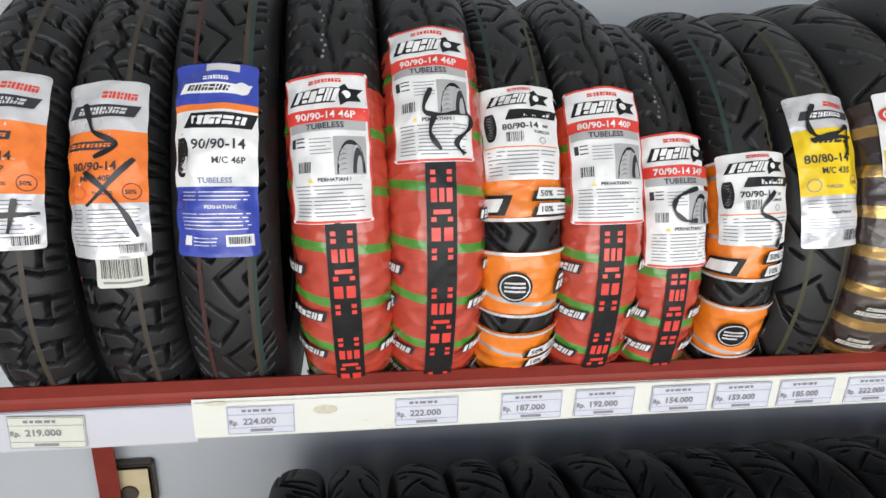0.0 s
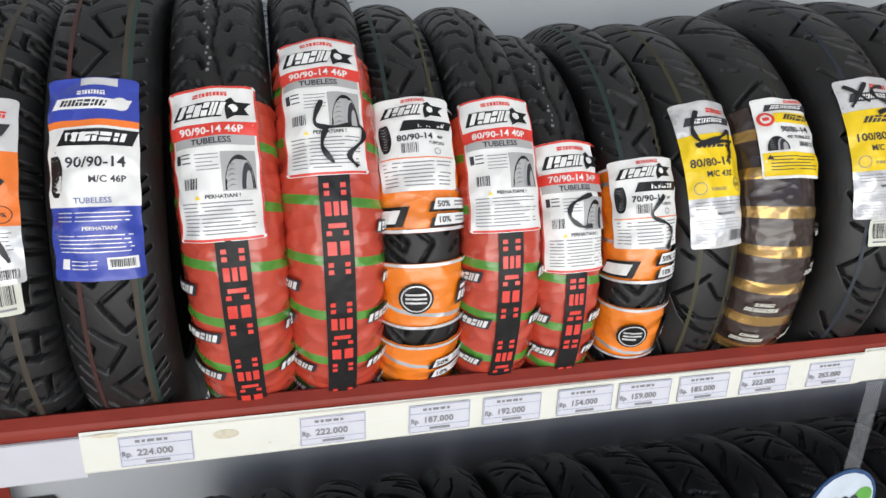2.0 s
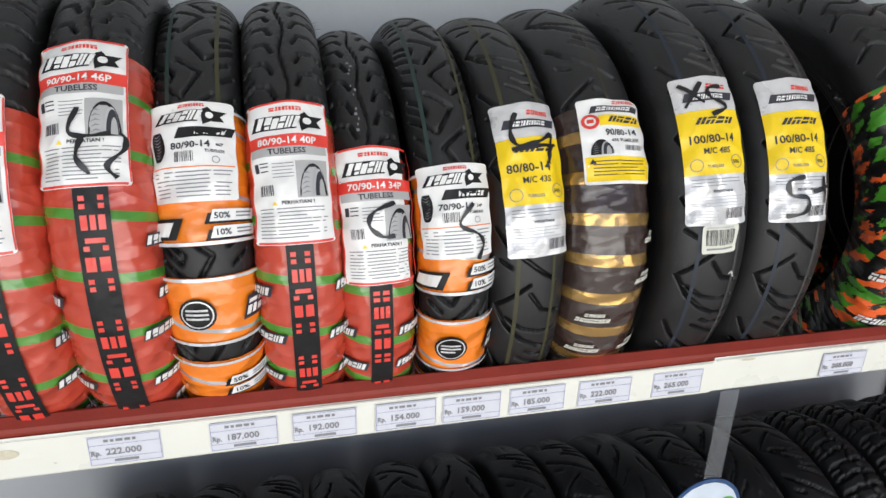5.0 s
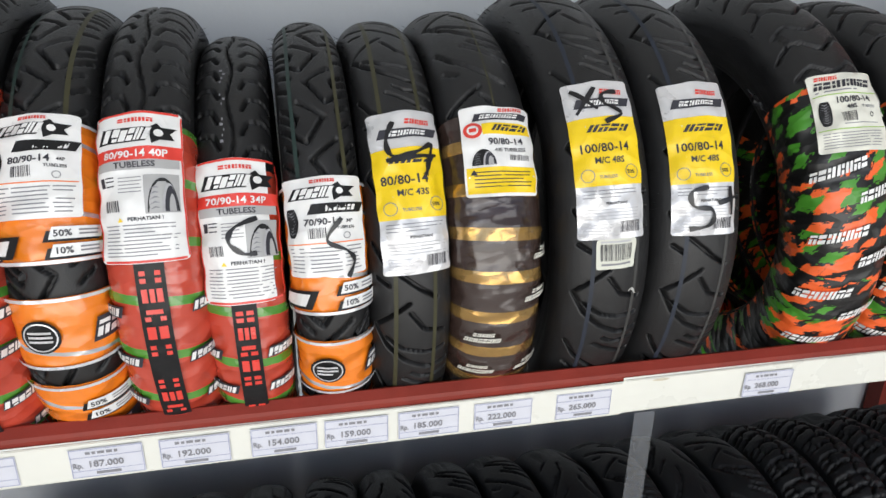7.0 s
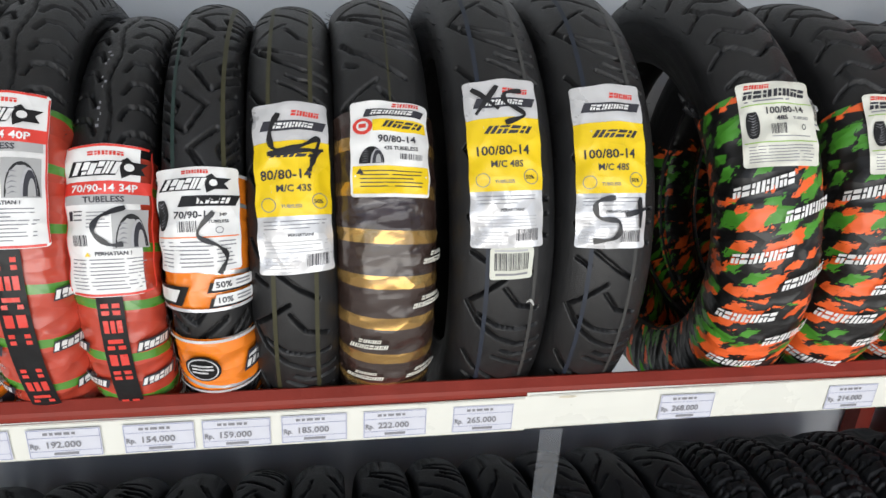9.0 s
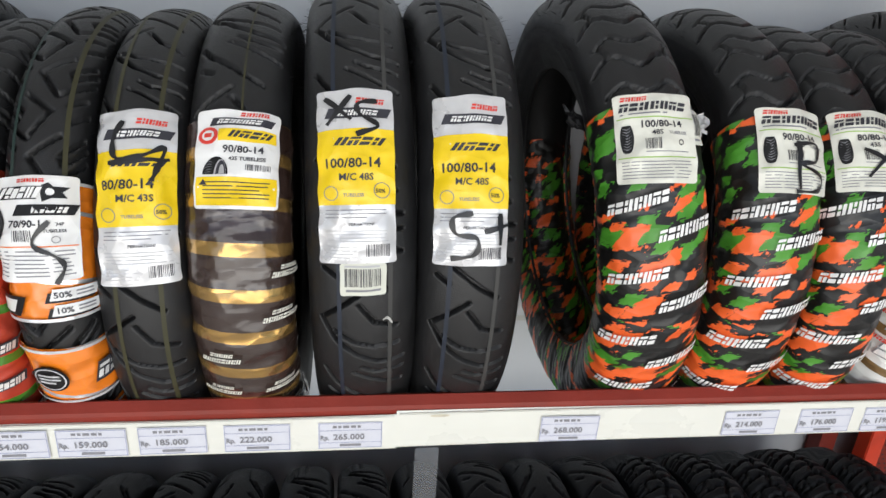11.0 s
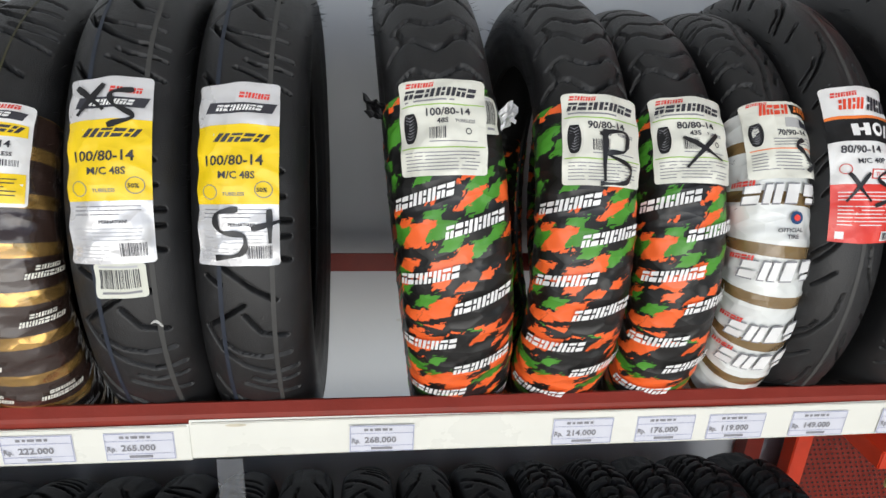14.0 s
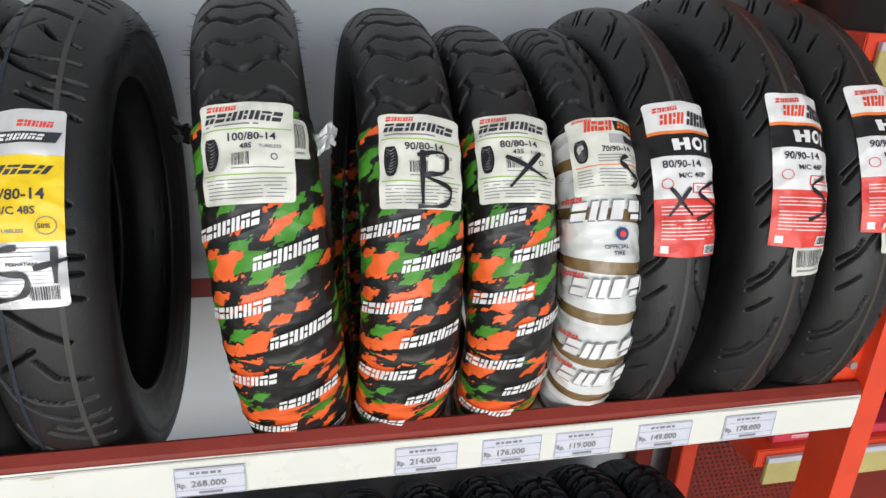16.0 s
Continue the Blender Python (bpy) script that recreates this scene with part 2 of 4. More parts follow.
def extrude(poly, axis, a, b, bevel=0.0):
    """A prism of a 2D outline along an axis ('x': outline in y, z)."""
    bm = bmesh.new()
    put = {"x": lambda p, q: (q, p[0], p[1]), "y": lambda p, q: (p[0], q, p[1]), "z": lambda p, q: (p[0], p[1], q)}[axis]
    lo = [bm.verts.new(put(p, a)) for p in poly]
    hi = [bm.verts.new(put(p, b)) for p in poly]
    bm.faces.new(lo)
    bm.faces.new(hi[::-1])
    for i in range(len(poly)):
        j = (i + 1) % len(poly)
        bm.faces.new((lo[i], lo[j], hi[j], hi[i]))
    if bevel:
        bmesh.ops.bevel(bm, geom=bm.edges[:], offset=bevel, segments=2, affect="EDGES")
    return bm


GLYPHS = {}


def text_mesh(body):
    """Outline-filled letters of the built-in font, one unit high: points and triangles."""
    if body not in GLYPHS:
        cu = bpy.data.curves.new("lettering", "FONT")
        cu.body, cu.resolution_u, cu.offset = body, 2, 0.022
        ob = new("lettering", cu)
        bpy.context.view_layer.update()
        me = bpy.data.meshes.new_from_object(ob.evaluated_get(bpy.context.evaluated_depsgraph_get()))
        me.calc_loop_triangles()
        GLYPHS[body] = ([(v.co.x, v.co.y) for v in me.vertices], [tuple(t.vertices) for t in me.loop_triangles])
        bpy.data.objects.remove(ob)
        bpy.data.curves.remove(cu)
        bpy.data.meshes.remove(me)
    return GLYPHS[body]


# ---- flat printed matter: items in millimetres, x right and y down, gathered by material ----
BARS = (
    ((0, 0, 0.8, 0.4), (0, 0.58, 0.8, 1)),
    ((0.04, 0, 0.4, 1), (0.54, 0, 0.84, 0.42), (0.54, 0.58, 0.84, 1)),
    ((0, 0, 0.84, 0.26), (0, 0.42, 0.36, 1), (0.5, 0.42, 0.84, 1)),
    ((0, 0, 0.34, 0.42), (0, 0.58, 0.34, 1), (0.48, 0, 0.84, 1)),
    ((0.02, 0, 0.36, 1), (0.5, 0, 0.84, 1)),
)
STACK = (
    ((0, 0, 0.24, 1), (0.38, 0, 0.62, 1)),
    ((0, 0, 0.7, 0.42), (0, 0.58, 0.7, 1)),
    ((0, 0, 0.24, 1), (0.38, 0.1, 0.62, 0.9)),
    ((0, 0, 0.7, 0.28), (0, 0.38, 0.7, 0.62), (0, 0.72, 0.7, 1)),
)


class Sheet:
    def __init__(self):
        self.items, self.open_item = [], None

    def add(self, material, pts, faces, level=1, name="printed_field"):
        if self.open_item is None:
            self.items.append((level, material, name, [], []))
            v, f = self.items[-1][3:]
        else:
            lv, nm = self.open_item
            if not self.items or self.items[-1][2] != nm or self.items[-1][1] is not material or self.fresh:
                self.items.append((level, material, nm, [], []))
                self.fresh = False
            v, f = self.items[-1][3:]
        k = len(v)
        v.extend(pts)
        f.extend(tuple(i + k for i in q) for q in faces)
        return self

    def begin(self, name):
        self.open_item, self.fresh = (1, name), True

    def end(self):
        self.open_item = None
        return self

    def rect(self, m, x0, y0, x1, y1, level=1, step=6.0):
        nx, ny = max(1, math.ceil(abs(x1 - x0) / step)), max(1, math.ceil(abs(y1 - y0) / step))
        p = [(x0 + (x1 - x0) * i / nx, y0 + (y1 - y0) * j / ny) for j in range(ny + 1) for i in range(nx + 1)]
        w = nx + 1
        return self.add(m, p, [(j * w + i, j * w + i + 1, (j + 1) * w + i + 1, (j + 1) * w + i) for j in range(ny) for i in range(nx)], level)

    def poly(self, m, pts, level=1):
        return self.add(m, pts, [tuple(range(len(pts)))], level)

    def slab(self, m, x0, y0, x1, y1, lean=3.0, level=2):
        n = max(1, math.ceil(abs(x1 - x0) / 7))
        self.begin("printed_mark")
        for i in range(n):
            a, b = x0 + (x1 - x0) * i / n, x0 + (x1 - x0) * (i + 1) / n
            self.poly(m, [(a + lean, y0), (b + lean, y0), (b, y1), (a, y1)], level)
        return self.end()

    def blocks(self, m, x0, y0, x1, y1, n, lean=2.0, level=2, heavy=False):
        """A logo as a row of plain leaning blocks, solid or made of bars."""
        w, h = (x1 - x0) / n, y1 - y0
        at = lambda u, v, i: (x0 + i * w + u * w + lean * (1 - v), y0 + v * h)
        shapes = BARS if not heavy else (((0, 0, 0.8, 0.42), (0, 0.56, 0.8, 1)), ((0.05, 0, 0.72, 1),), ((0, 0.12, 0.84, 1),), ((0, 0, 0.34, 1), (0.46, 0, 0.84, 1)), ((0, 0, 0.84, 0.62), (0.2, 0.74, 0.84, 1)))
        self.begin("printed_mark")
        for i in range(n):
            for a, b, c, d in shapes[(i * 3 + n) % 5]:
                self.poly(m, [at(a, b, i), at(c, b, i), at(c, d, i), at(a, d, i)], level)
        return self.end()

    def upright(self, m, x0, x1, y0, y1, n, level=2):
        """A logo that runs up the film: the same plain bars, turned a quarter."""
        h = (y1 - y0) / n
        self.begin("printed_mark")
        for i in range(n):
            for a, b, c, d in STACK[i % 4]:
                e, f = y1 - (i + a) * h, y1 - (i + c) * h
                self.poly(m, [(x0 + b * (x1 - x0), f), (x0 + d * (x1 - x0), f), (x0 + d * (x1 - x0), e), (x0 + b * (x1 - x0), e)], level)
        return self.end()

    def text(self, m, body, x, y, size, wide=1.0, level=2):
        v, f = text_mesh(body)
        return self.add(m, [(x + p[0] * size * 1.35 * wide, y - p[1] * size * 1.35) for p in v], f, level, "lettering")

    def lines(self, m, x0, y0, x1, n, dy, thick=0.8, level=1):
        self.begin("small_print")
        for i in range(n):
            e = x1 - (x1 - x0) * (0.35 * random.random() if i % 3 == 2 else 0.06 * random.random())
            self.rect(m, x0, y0 + i * dy, e, y0 + i * dy + thick, level, 10)
        return self.end()

    def code(self, x0, y0, x1, y1, level=1):
        x = x0
        self.begin("barcode")
        while x < x1 - 0.5:
            w = random.choice((0.35, 0.5, 0.9))
            self.rect(INK, x, y0, x + w, y1, level, 8)
            x += w + random.choice((0.4, 0.6, 0.9))
        return self.end()

    def stroke(self, m, pts, width, level=4):
        """A felt-pen stroke through points, rounded by Catmull-Rom."""
        q = []
        P = [pts[0], *pts, pts[-1]]
        for i in range(1, len(P) - 2):
            a, b, c, d = (Vector(P[k]) for k in (i - 1, i, i + 1, i + 2))
            for k in range(6):
                t = k / 6
                q.append(0.5 * (2 * b + (c - a) * t + (2 * a - 5 * b + 4 * c - d) * t * t + (3 * b - a - 3 * c + d) * t ** 3))
        q.append(Vector(pts[-1]))
        v = []
        for i, p in enumerate(q):
            d = q[min(i + 1, len(q) - 1)] - q[max(i - 1, 0)]
            d = Vector((-d.y, d.x)).normalized() * width / 2 * (0.8 + 0.3 * math.sin(i * 0.9))
            v += [tuple(p + d), tuple(p - d)]
        return self.add(m, v, [(2 * i, 2 * i + 1, 2 * i + 3, 2 * i + 2) for i in range(len(q) - 1)], level, "marker_stroke")

    def ring(self, m, cx, cy, r, w, level=2):
        k = 20
        v = []
        for i in range(k):
            a = 2 * math.pi * i / k
            v += [(cx + r * math.cos(a), cy + r * math.sin(a)), (cx + (r - w) * math.cos(a), cy + (r - w) * math.sin(a))]
        return self.add(m, v, [(2 * i, 2 * i + 1, (2 * i + 3) % (2 * k), (2 * i + 2) % (2 * k)) for i in range(k)], level, "printed_ring")

    def disc(self, m, cx, cy, r, level=2):
        return self.poly(m, [(cx + r * math.cos(a), cy + r * math.sin(a)) for a in [2 * math.pi * i / 18 for i in range(18)]], level)

    def build(self, put, parent, names=None):
        """put(x_mm, y_mm, lift_m) gives the place; one mesh for each printed item."""
        for level, m, nm, v, f in self.items:
            ob = link((names or {}).get(nm, nm), [put(x, y, 0.0004 * level) for x, y in v], f, m, parent, smooth=True)
            if nm in ("small_print", "barcode", "printed_mark"):
                ob["kind"] = "stuff"


# ---- tyres ----
RIM = 0.1778


class Tyre:
    """A motorcycle tyre's outline: section width and height, outer radius, arc length across the tread."""

    def __init__(self, width, aspect, radius=0.0):
        self.w, self.h = width, width * aspect / 100
        self.R = radius or RIM + self.h
        self.h = self.R - RIM
        a, b = width / 2, self.h * 0.44
        psi = np.linspace(0, math.pi / 2, 40)
        px, pr = list(a * np.sin(psi) ** 0.92), list(self.R - b * (1 - np.cos(psi)))
        self.crown = float(np.sum(np.hypot(np.diff(px), np.diff(pr))))
        for k in np.linspace(0, 1, 9)[1:]:
            px.append(a * (1 - 0.3 * k ** 1.8))
            pr.append(self.R - b - (self.h - b) * k)
        self.px, self.pr = np.array(px), np.array(pr)
        self.pv = np.concatenate([[0], np.cumsum(np.hypot(np.diff(px), np.diff(pr)))])

    def across(self, v):
        v = np.asarray(v, float)
        return np.sign(v) * np.interp(np.abs(v), self.pv, self.px), np.interp(np.abs(v), self.pv, self.pr)

    def place(self, s, v, lift=0.0):
        """s metres up round the tyre from its foremost line, v metres across."""
        x, r = self.across(v)
        x2, r2 = self.across(np.asarray(v, float) + 0.001)
        nx, nr = (r - r2) * 1000, (x2 - x) * 1000
        x, r = x + nx * lift, r + nr * lift
        p = np.asarray(s, float) / self.R
        return np.stack(np.broadcast_arrays(x, -r * np.cos(p), r * np.sin(p)), -1)


def seg_depth(S, V, segs, pitch, width, depth):
    """Groove depth from the distance to repeated line pieces (s0, v0, s1, v1, in mm)."""
    S = np.mod(S * 1000, pitch)
    V = V * 1000
    best = np.full(S.shape, 1e9)
    for s0, v0, s1, v1, *k in segs:
        wk = k[0] if k else 1.0
        for o in (-pitch, 0, pitch):
            ds, dv = s1 - s0, v1 - v0
            t = np.clip(((S - s0 - o) * ds + (V - v0) * dv) / (ds * ds + dv * dv + 1e-9), 0, 1)
            best = np.minimum(best, np.hypot(S - s0 - o - t * ds, V - v0 - t * dv) / wk)
    t = np.clip((best / (width * 0.5) - 0.5) / 0.62, 0, 1)
    return 1.5 * depth * (1 - t * t * (3 - 2 * t))


def chain(*p, k=1.0):
    return [(*p[i], *p[i + 1], k) for i in range(len(p) - 1)]


def mirrored(segs, shift, pitch):
    return segs + [(a + shift, -b, c + shift, -d, k) for a, b, c, d, k in segs]


def wave(n, amp, pitch, phase=0.0, off=0.0):
    return chain(*[(pitch * i / n, off + amp * math.sin(2 * math.pi * i / n + phase)) for i in range(n + 1)])


TREADS = {
    # angular hooks from both shoulders with short slots between
    "hooks": (mirrored(chain((86, -16), (67, 7), (40, -10), (63, -39)) + chain((86, -37), (68, -17), (60, -20), (76, -39), k=0.85) + chain((42, -34), (32, -20), k=0.85) + chain((26, -38), (15, -24), k=0.85), 43, 86), 86, 3.6, 0.007),
    # winding centre groove with claw-shaped ribs
    "ribs": ([(*a, 0.7) for *a, _ in wave(16, 2.6, 84)] + mirrored(chain((20, -44), (25, -28), (21, -15), (8, -10)) + chain((48, -44), (53, -28), (49, -16), (36, -11)) + chain((76, -44), (81, -28), (77, -15), (64, -10)) + chain((32, -42), (33, -30), k=0.8), 14, 84), 84, 3.4, 0.007),
    # long sweeping grooves
    "sweeps": (chain((64, -40), (42, -27), (25, -8), (15, 12), (14, 38), k=1.15) + chain((52, -28), (40, -10), (35, 10), (35, 32)) + chain((8, -2), (2, 8), (0, 37)) + chain((80, -4), (62, 9), (56, 30)) + chain((66, -38), (90, -5)) + chain((150, -40), (130, -27), (104, 6), (94, 22)) + chain((150, -10), (134, 20), (129, 36)) + chain((116, -36), (108, -24)), 150, 3.8, 0.007),
    # open blocks
    "blocks": (mirrored(chain((0, -48), (2, -24), (7, -9), (3, 0), (4, 20), (0, 48), k=1.1) + chain((3, 1), (13, 6), (25, -2)) + chain((0, -25), (24, -27), k=0.8) + chain((12, -48), (13, -34), k=0.8), 24, 48), 48, 5.4, 0.008),
    # deep waves across
    "waves": (chain((0, -48), (9, -38), (15, -28), (12, -18), (3, -8), (-2, 0), (3, 8), (12, 18), (15, 28), (9, 38), (0, 48)) + chain((31, -40), (38, -30), (42, -22), (34, -12), (29, -2), (34, 10), (42, 20), (38, 30), (31, 40), k=0.75) + chain((15, -28), (31, -34), k=0.7) + chain((15, 28), (31, 34), k=0.7), 62, 4.0, 0.006),
    # short slanted strokes
    "strokes": (mirrored(chain((66, 9), (42, 12), (18, 26), (0, 42)) + chain((88, 20), (70, 38)) + chain((34, 24), (24, 28), (10, 44), k=0.85), 46, 92), 92, 2.8, 0.006),
}


def carcass(T, tread, rows=360, cols=60, back=30, name="motorcycle_tyre", material=None, shift=0.0):
    """The rubber: grooved tread, two sidewalls and the inside, which close to one ring."""
    front = np.linspace(radians(-62), radians(118), rows)
    rest = np.linspace(radians(118), radians(298), back + 2)[1:-1]
    phi = np.concatenate([front, rest])
    vt = T.crown * 1.02
    side = np.linspace(T.pv[-1], vt, 11)[:-1]
    v = np.concatenate([-side, np.linspace(-vt, vt, cols), side[::-1]])
    x, r = T.across(v)
    S, V = np.meshgrid(phi * T.R + shift, v, indexing="ij")
    segs, pitch, width, depth = TREADS[tread]
    d = seg_depth(S, V, segs, pitch, width, depth) * np.clip((vt - np.abs(V)) / 0.004, 0, 1)
    RR = r[None, :] - d
    ridge = np.where(np.abs(v) > vt * 1.02, 1 + 0.012 * np.sin(np.abs(v) * 900), 1.0)
    XX = np.repeat((x * ridge)[None, :], len(phi), 0)
    vi = np.linspace(T.pv[-1], -T.pv[-1], 9)
    ix = np.concatenate([[x[-1]], T.across(vi)[0] * 0.84, [x[0]]])
    ir = np.maximum(np.concatenate([[r[-1] - 0.004], T.across(vi)[1] - 0.007, [r[0] - 0.004]]), RIM - 0.004)
    XX = np.hstack([XX, np.repeat(ix[None, :], len(phi), 0)])
    RR = np.hstack([RR, np.repeat(ir[None, :], len(phi), 0)])
    P = phi[:, None]
    co = np.stack([XX, -RR * np.cos(P), RR * np.sin(P)], -1)
    nr, nc = XX.shape
    ob = new(name)
    last = len(v) - 1
    for nm, cs in (("sidewall", range(0, 11)), ("tread", range(10, 11 + cols)), ("sidewall", range(last - 10, last + 1)), ("inner_liner", [*range(last, nc), 0])):
        cs = list(cs)
        k = len(cs)
        i, j = np.meshgrid(np.arange(nr), np.arange(k - 1), indexing="ij")
        i2 = (i + 1) % nr
        quads = np.stack([i * k + j, i * k + j + 1, i2 * k + j + 1, i2 * k + j], -1).reshape(-1, 4)
        me = bpy.data.meshes.new(nm)
        me.vertices.add(nr * k)
        me.vertices.foreach_set("co", co[:, cs].astype(np.float32).ravel())
        me.loops.add(quads.size)
        me.loops.foreach_set("vertex_index", quads.astype(np.int32).ravel())
        me.polygons.add(len(quads))
        me.polygons.foreach_set("loop_start", np.arange(0, quads.size, 4, dtype=np.int32))
        me.polygons.foreach_set("use_smooth", np.ones(len(quads), bool))
        me.update(calc_edges=True)
        me.materials.append(material or RUBBER)
        new(nm, me).parent = ob
    return ob


def wrap(T, ob, material, s0, s1, label, lift=0.0016, reach=1.5, name="wrapping_film"):
    """A printed film wound round the tread from s0 to s1, creased at its turns."""
    ns, nv = int((s1 - s0) / 0.004), 44
    vmax = T.crown * reach
    s = np.linspace(s0, s1, ns)
    v = np.linspace(-min(vmax, T.pv[-1]), min(vmax, T.pv[-1]), nv)
    S, V = np.meshgrid(s, v, indexing="ij")
    turn = np.abs(np.mod(S + 0.15 * V + 3, 0.052) / 0.052 - 0.5) * 2
    L = lift + 0.0013 * turn ** 6 + 0.0006 * np.sin(S * 300 + V * 170) * np.sin(V * 260 - S * 90)
    co = T.place(S, V, L).reshape(-1, 3)
    i, j = np.meshgrid(np.arange(ns - 1), np.arange(nv - 1), indexing="ij")
    q = np.stack([i * nv + j, i * nv + j + 1, (i + 1) * nv + j + 1, (i + 1) * nv + j], -1).reshape(-1, 4)
    return link(name, co, q.tolist(), material, ob, label, True, np.stack([S, V], -1).reshape(-1, 2))


def wrap_around(T, ob, material, s0, s1, label, lift=0.0016):
    """A film wound through the rim: it covers tread, sidewalls, beads and the inside."""
    ns = int((s1 - s0) / 0.005)
    vo = np.linspace(-T.pv[-1], T.pv[-1], 50)
    vi = np.linspace(T.pv[-1], -T.pv[-1], 17)
    x, r = T.across(vi)
    xi, ri = x * 0.8, np.maximum(r - 0.0095, RIM - 0.0065)
    s = np.linspace(s0, s1, ns)
    S, V = np.meshgrid(s, np.concatenate([vo, 2 * T.pv[-1] - vi + 0.01]), indexing="ij")
    turn = np.abs(np.mod(S + 0.15 * V + 3, 0.052) / 0.052 - 0.5) * 2
    L = lift + 0.0013 * turn ** 6 + 0.0006 * np.sin(S * 300 + V * 170) * np.sin(V * 260 - S * 90)
    outer = T.place(S[:, :50], V[:, :50], L[:, :50])
    p = s[:, None] / T.R
    inner = np.stack(np.broadcast_arrays(xi[None, :], -ri[None, :] * np.cos(p), ri[None, :] * np.sin(p)), -1)
    nc = 68
    co = np.concatenate([outer, inner, outer[:, :1]], 1).reshape(-1, 3)
    S, V = np.hstack([S, S[:, :1]]), np.hstack([V, V[:, -1:] + 0.012])
    i, j = np.meshgrid(np.arange(ns - 1), np.arange(nc - 1), indexing="ij")
    q = np.stack([i * nc + j, i * nc + j + 1, (i + 1) * nc + j + 1, (i + 1) * nc + j], -1).reshape(-1, 4)
    return link("wrapping_film", co, q.tolist(), material, ob, label, True, np.stack([S, V], -1).reshape(-1, 2))


def flap(T, ob, material, s, v, out, seed, name="film_end"):
    """A crumpled loose end of film that stands off the tyre's side."""
    g = random.Random(seed)
    n = 7
    co = []
    for i in range(n):
        for j in range(n):
            p = T.place(s + (i / (n - 1) - 0.5) * 0.026, v, 0.001)
            k = j / (n - 1)
            co.append(p + np.array((out * 0.021 * k + g.uniform(-1, 1) * 0.003 * k, -0.006 * k + g.uniform(-1, 1) * 0.005 * k, 0.012 * k + g.uniform(-1, 1) * 0.004 * k)))
    link(name, co, [(i * n + j, i * n + j + 1, (i + 1) * n + j + 1, (i + 1) * n + j) for i in range(n - 1) for j in range(n - 1)], material, ob, "loose crumpled end of the film")


def stripe(T, ob, material, v, width=0.004, s0=-0.28, s1=0.5):
    s = np.linspace(s0, s1, 90)
    wob = 0.0007 * np.sin(s * 23)
    a, b = T.place(s, v + wob - width / 2, 0.0003), T.place(s, v + wob + width / 2, 0.0003)
    co = np.stack([a, b], 1).reshape(-1, 3)
    link("painted_line", co, [(2 * i, 2 * i + 1, 2 * i + 3, 2 * i + 2) for i in range(len(s) - 1)], material, ob)


def hairs(T, ob, n=120, seed=1):
    """Thin rubber vent hairs left from the mould."""
    g = random.Random(seed)
    v, f = [], []
    for _ in range(n):
        s, x = g.uniform(0.05, 0.55), g.choice((-1, 1)) * g.uniform(0.75, 1.15) * T.crown
        c, e = T.place(s, x, 0.0), T.place(s + g.uniform(-0.003, 0.003), x, g.uniform(0.004, 0.011))
        k = len(v)
        w = 0.0005
        v += [c + (w, 0, 0), c + (-w, w, 0), c + (0, -w, w), e]
        f += [(k, k + 1, k + 3), (k + 1, k + 2, k + 3), (k + 2, k, k + 3)]
    tagged(link("vent_hairs", v, f, RUBBER, ob), kind="stuff")


def paste(T, ob, sheet, W, H, s_top, v0, lift, base, label, tilt=0.0, name="paper_label", seed=0):
    """A label W x H mm glued on the tread, its top edge s_top metres up; slightly crinkled."""
    ct, st = math.cos(radians(tilt)), math.sin(radians(tilt))

    def put(x, y, up):
        a, b = (x - W / 2) / 1000, y / 1000
        v, s = v0 + a * ct - b * st * 1.0, s_top - b * ct - a * st
        cr = 0.0015 * math.sin(a * 150 + b * 80 + seed) * math.sin(b * 110 - a * 60 + seed * 2) + 0.0006 * abs(math.sin(a * 70 + b * 95 + seed * 3)) + 0.00012 * math.sin(b * 420 + seed)
        return T.place(s, v, lift + up + cr)

    bs = Sheet()
    r = 3.0
    bs.rect(base, 0, r, W, H - r, 0, 4)
    bs.rect(base, r, 0, W - r, r, 0, 4)
    bs.rect(base, r, H - r, W - r, H, 0, 4)
    for cx, cy, a0 in ((r, r, 180), (W - r, r, 270), (W - r, H - r, 0), (r, H - r, 90)):
        bs.poly(base, [(cx, cy)] + [(cx + r * math.cos(radians(a0 + k * 22.5)), cy + r * math.sin(radians(a0 + k * 22.5))) for k in range(5)], 0)
    v, f = [], []
    for _, _, _, pv, pf in bs.items:
        k = len(v)
        v += pv
        f += [tuple(i + k for i in q) for q in pf]
    lab = link(name, [put(x, y, 0) for x, y in v], f, base, ob, label, True)
    sheet.build(put, lab)
    return lab


def tyre_picture(S, x0, y0, x1, y1):
    """The small printed tyre: a dark arch with a pale rim and grey grooves."""
    w, h = x1 - x0, y1 - y0
    arch = lambda cx, r, top: [(cx + w * r * math.cos(math.pi * i / 14), y1 - (y1 - top) * math.sin(math.pi * i / 14)) for i in range(15)]
    S.poly(BLACKP, arch(x0 + w * 0.5, 0.46, y0 + h * 0.04), 2)
    S.poly(INK_PALE, arch(x0 + w * 0.68, 0.22, y0 + h * 0.2), 3)
    S.poly(INK, arch(x0 + w * 0.71, 0.18, y0 + h * 0.27), 4)
    S.poly(GREYP, arch(x0 + w * 0.75, 0.1, y0 + h * 0.5), 5)
    for k in range(5):
        y = y0 + h * (0.28 + 0.14 * k)
        S.poly(INK_GREY, [(x0 + w * 0.1, y + h * 0.1), (x0 + w * 0.26, y), (x0 + w * 0.4, y + h * 0.05), (x0 + w * 0.26, y + h * 0.045)], 3)


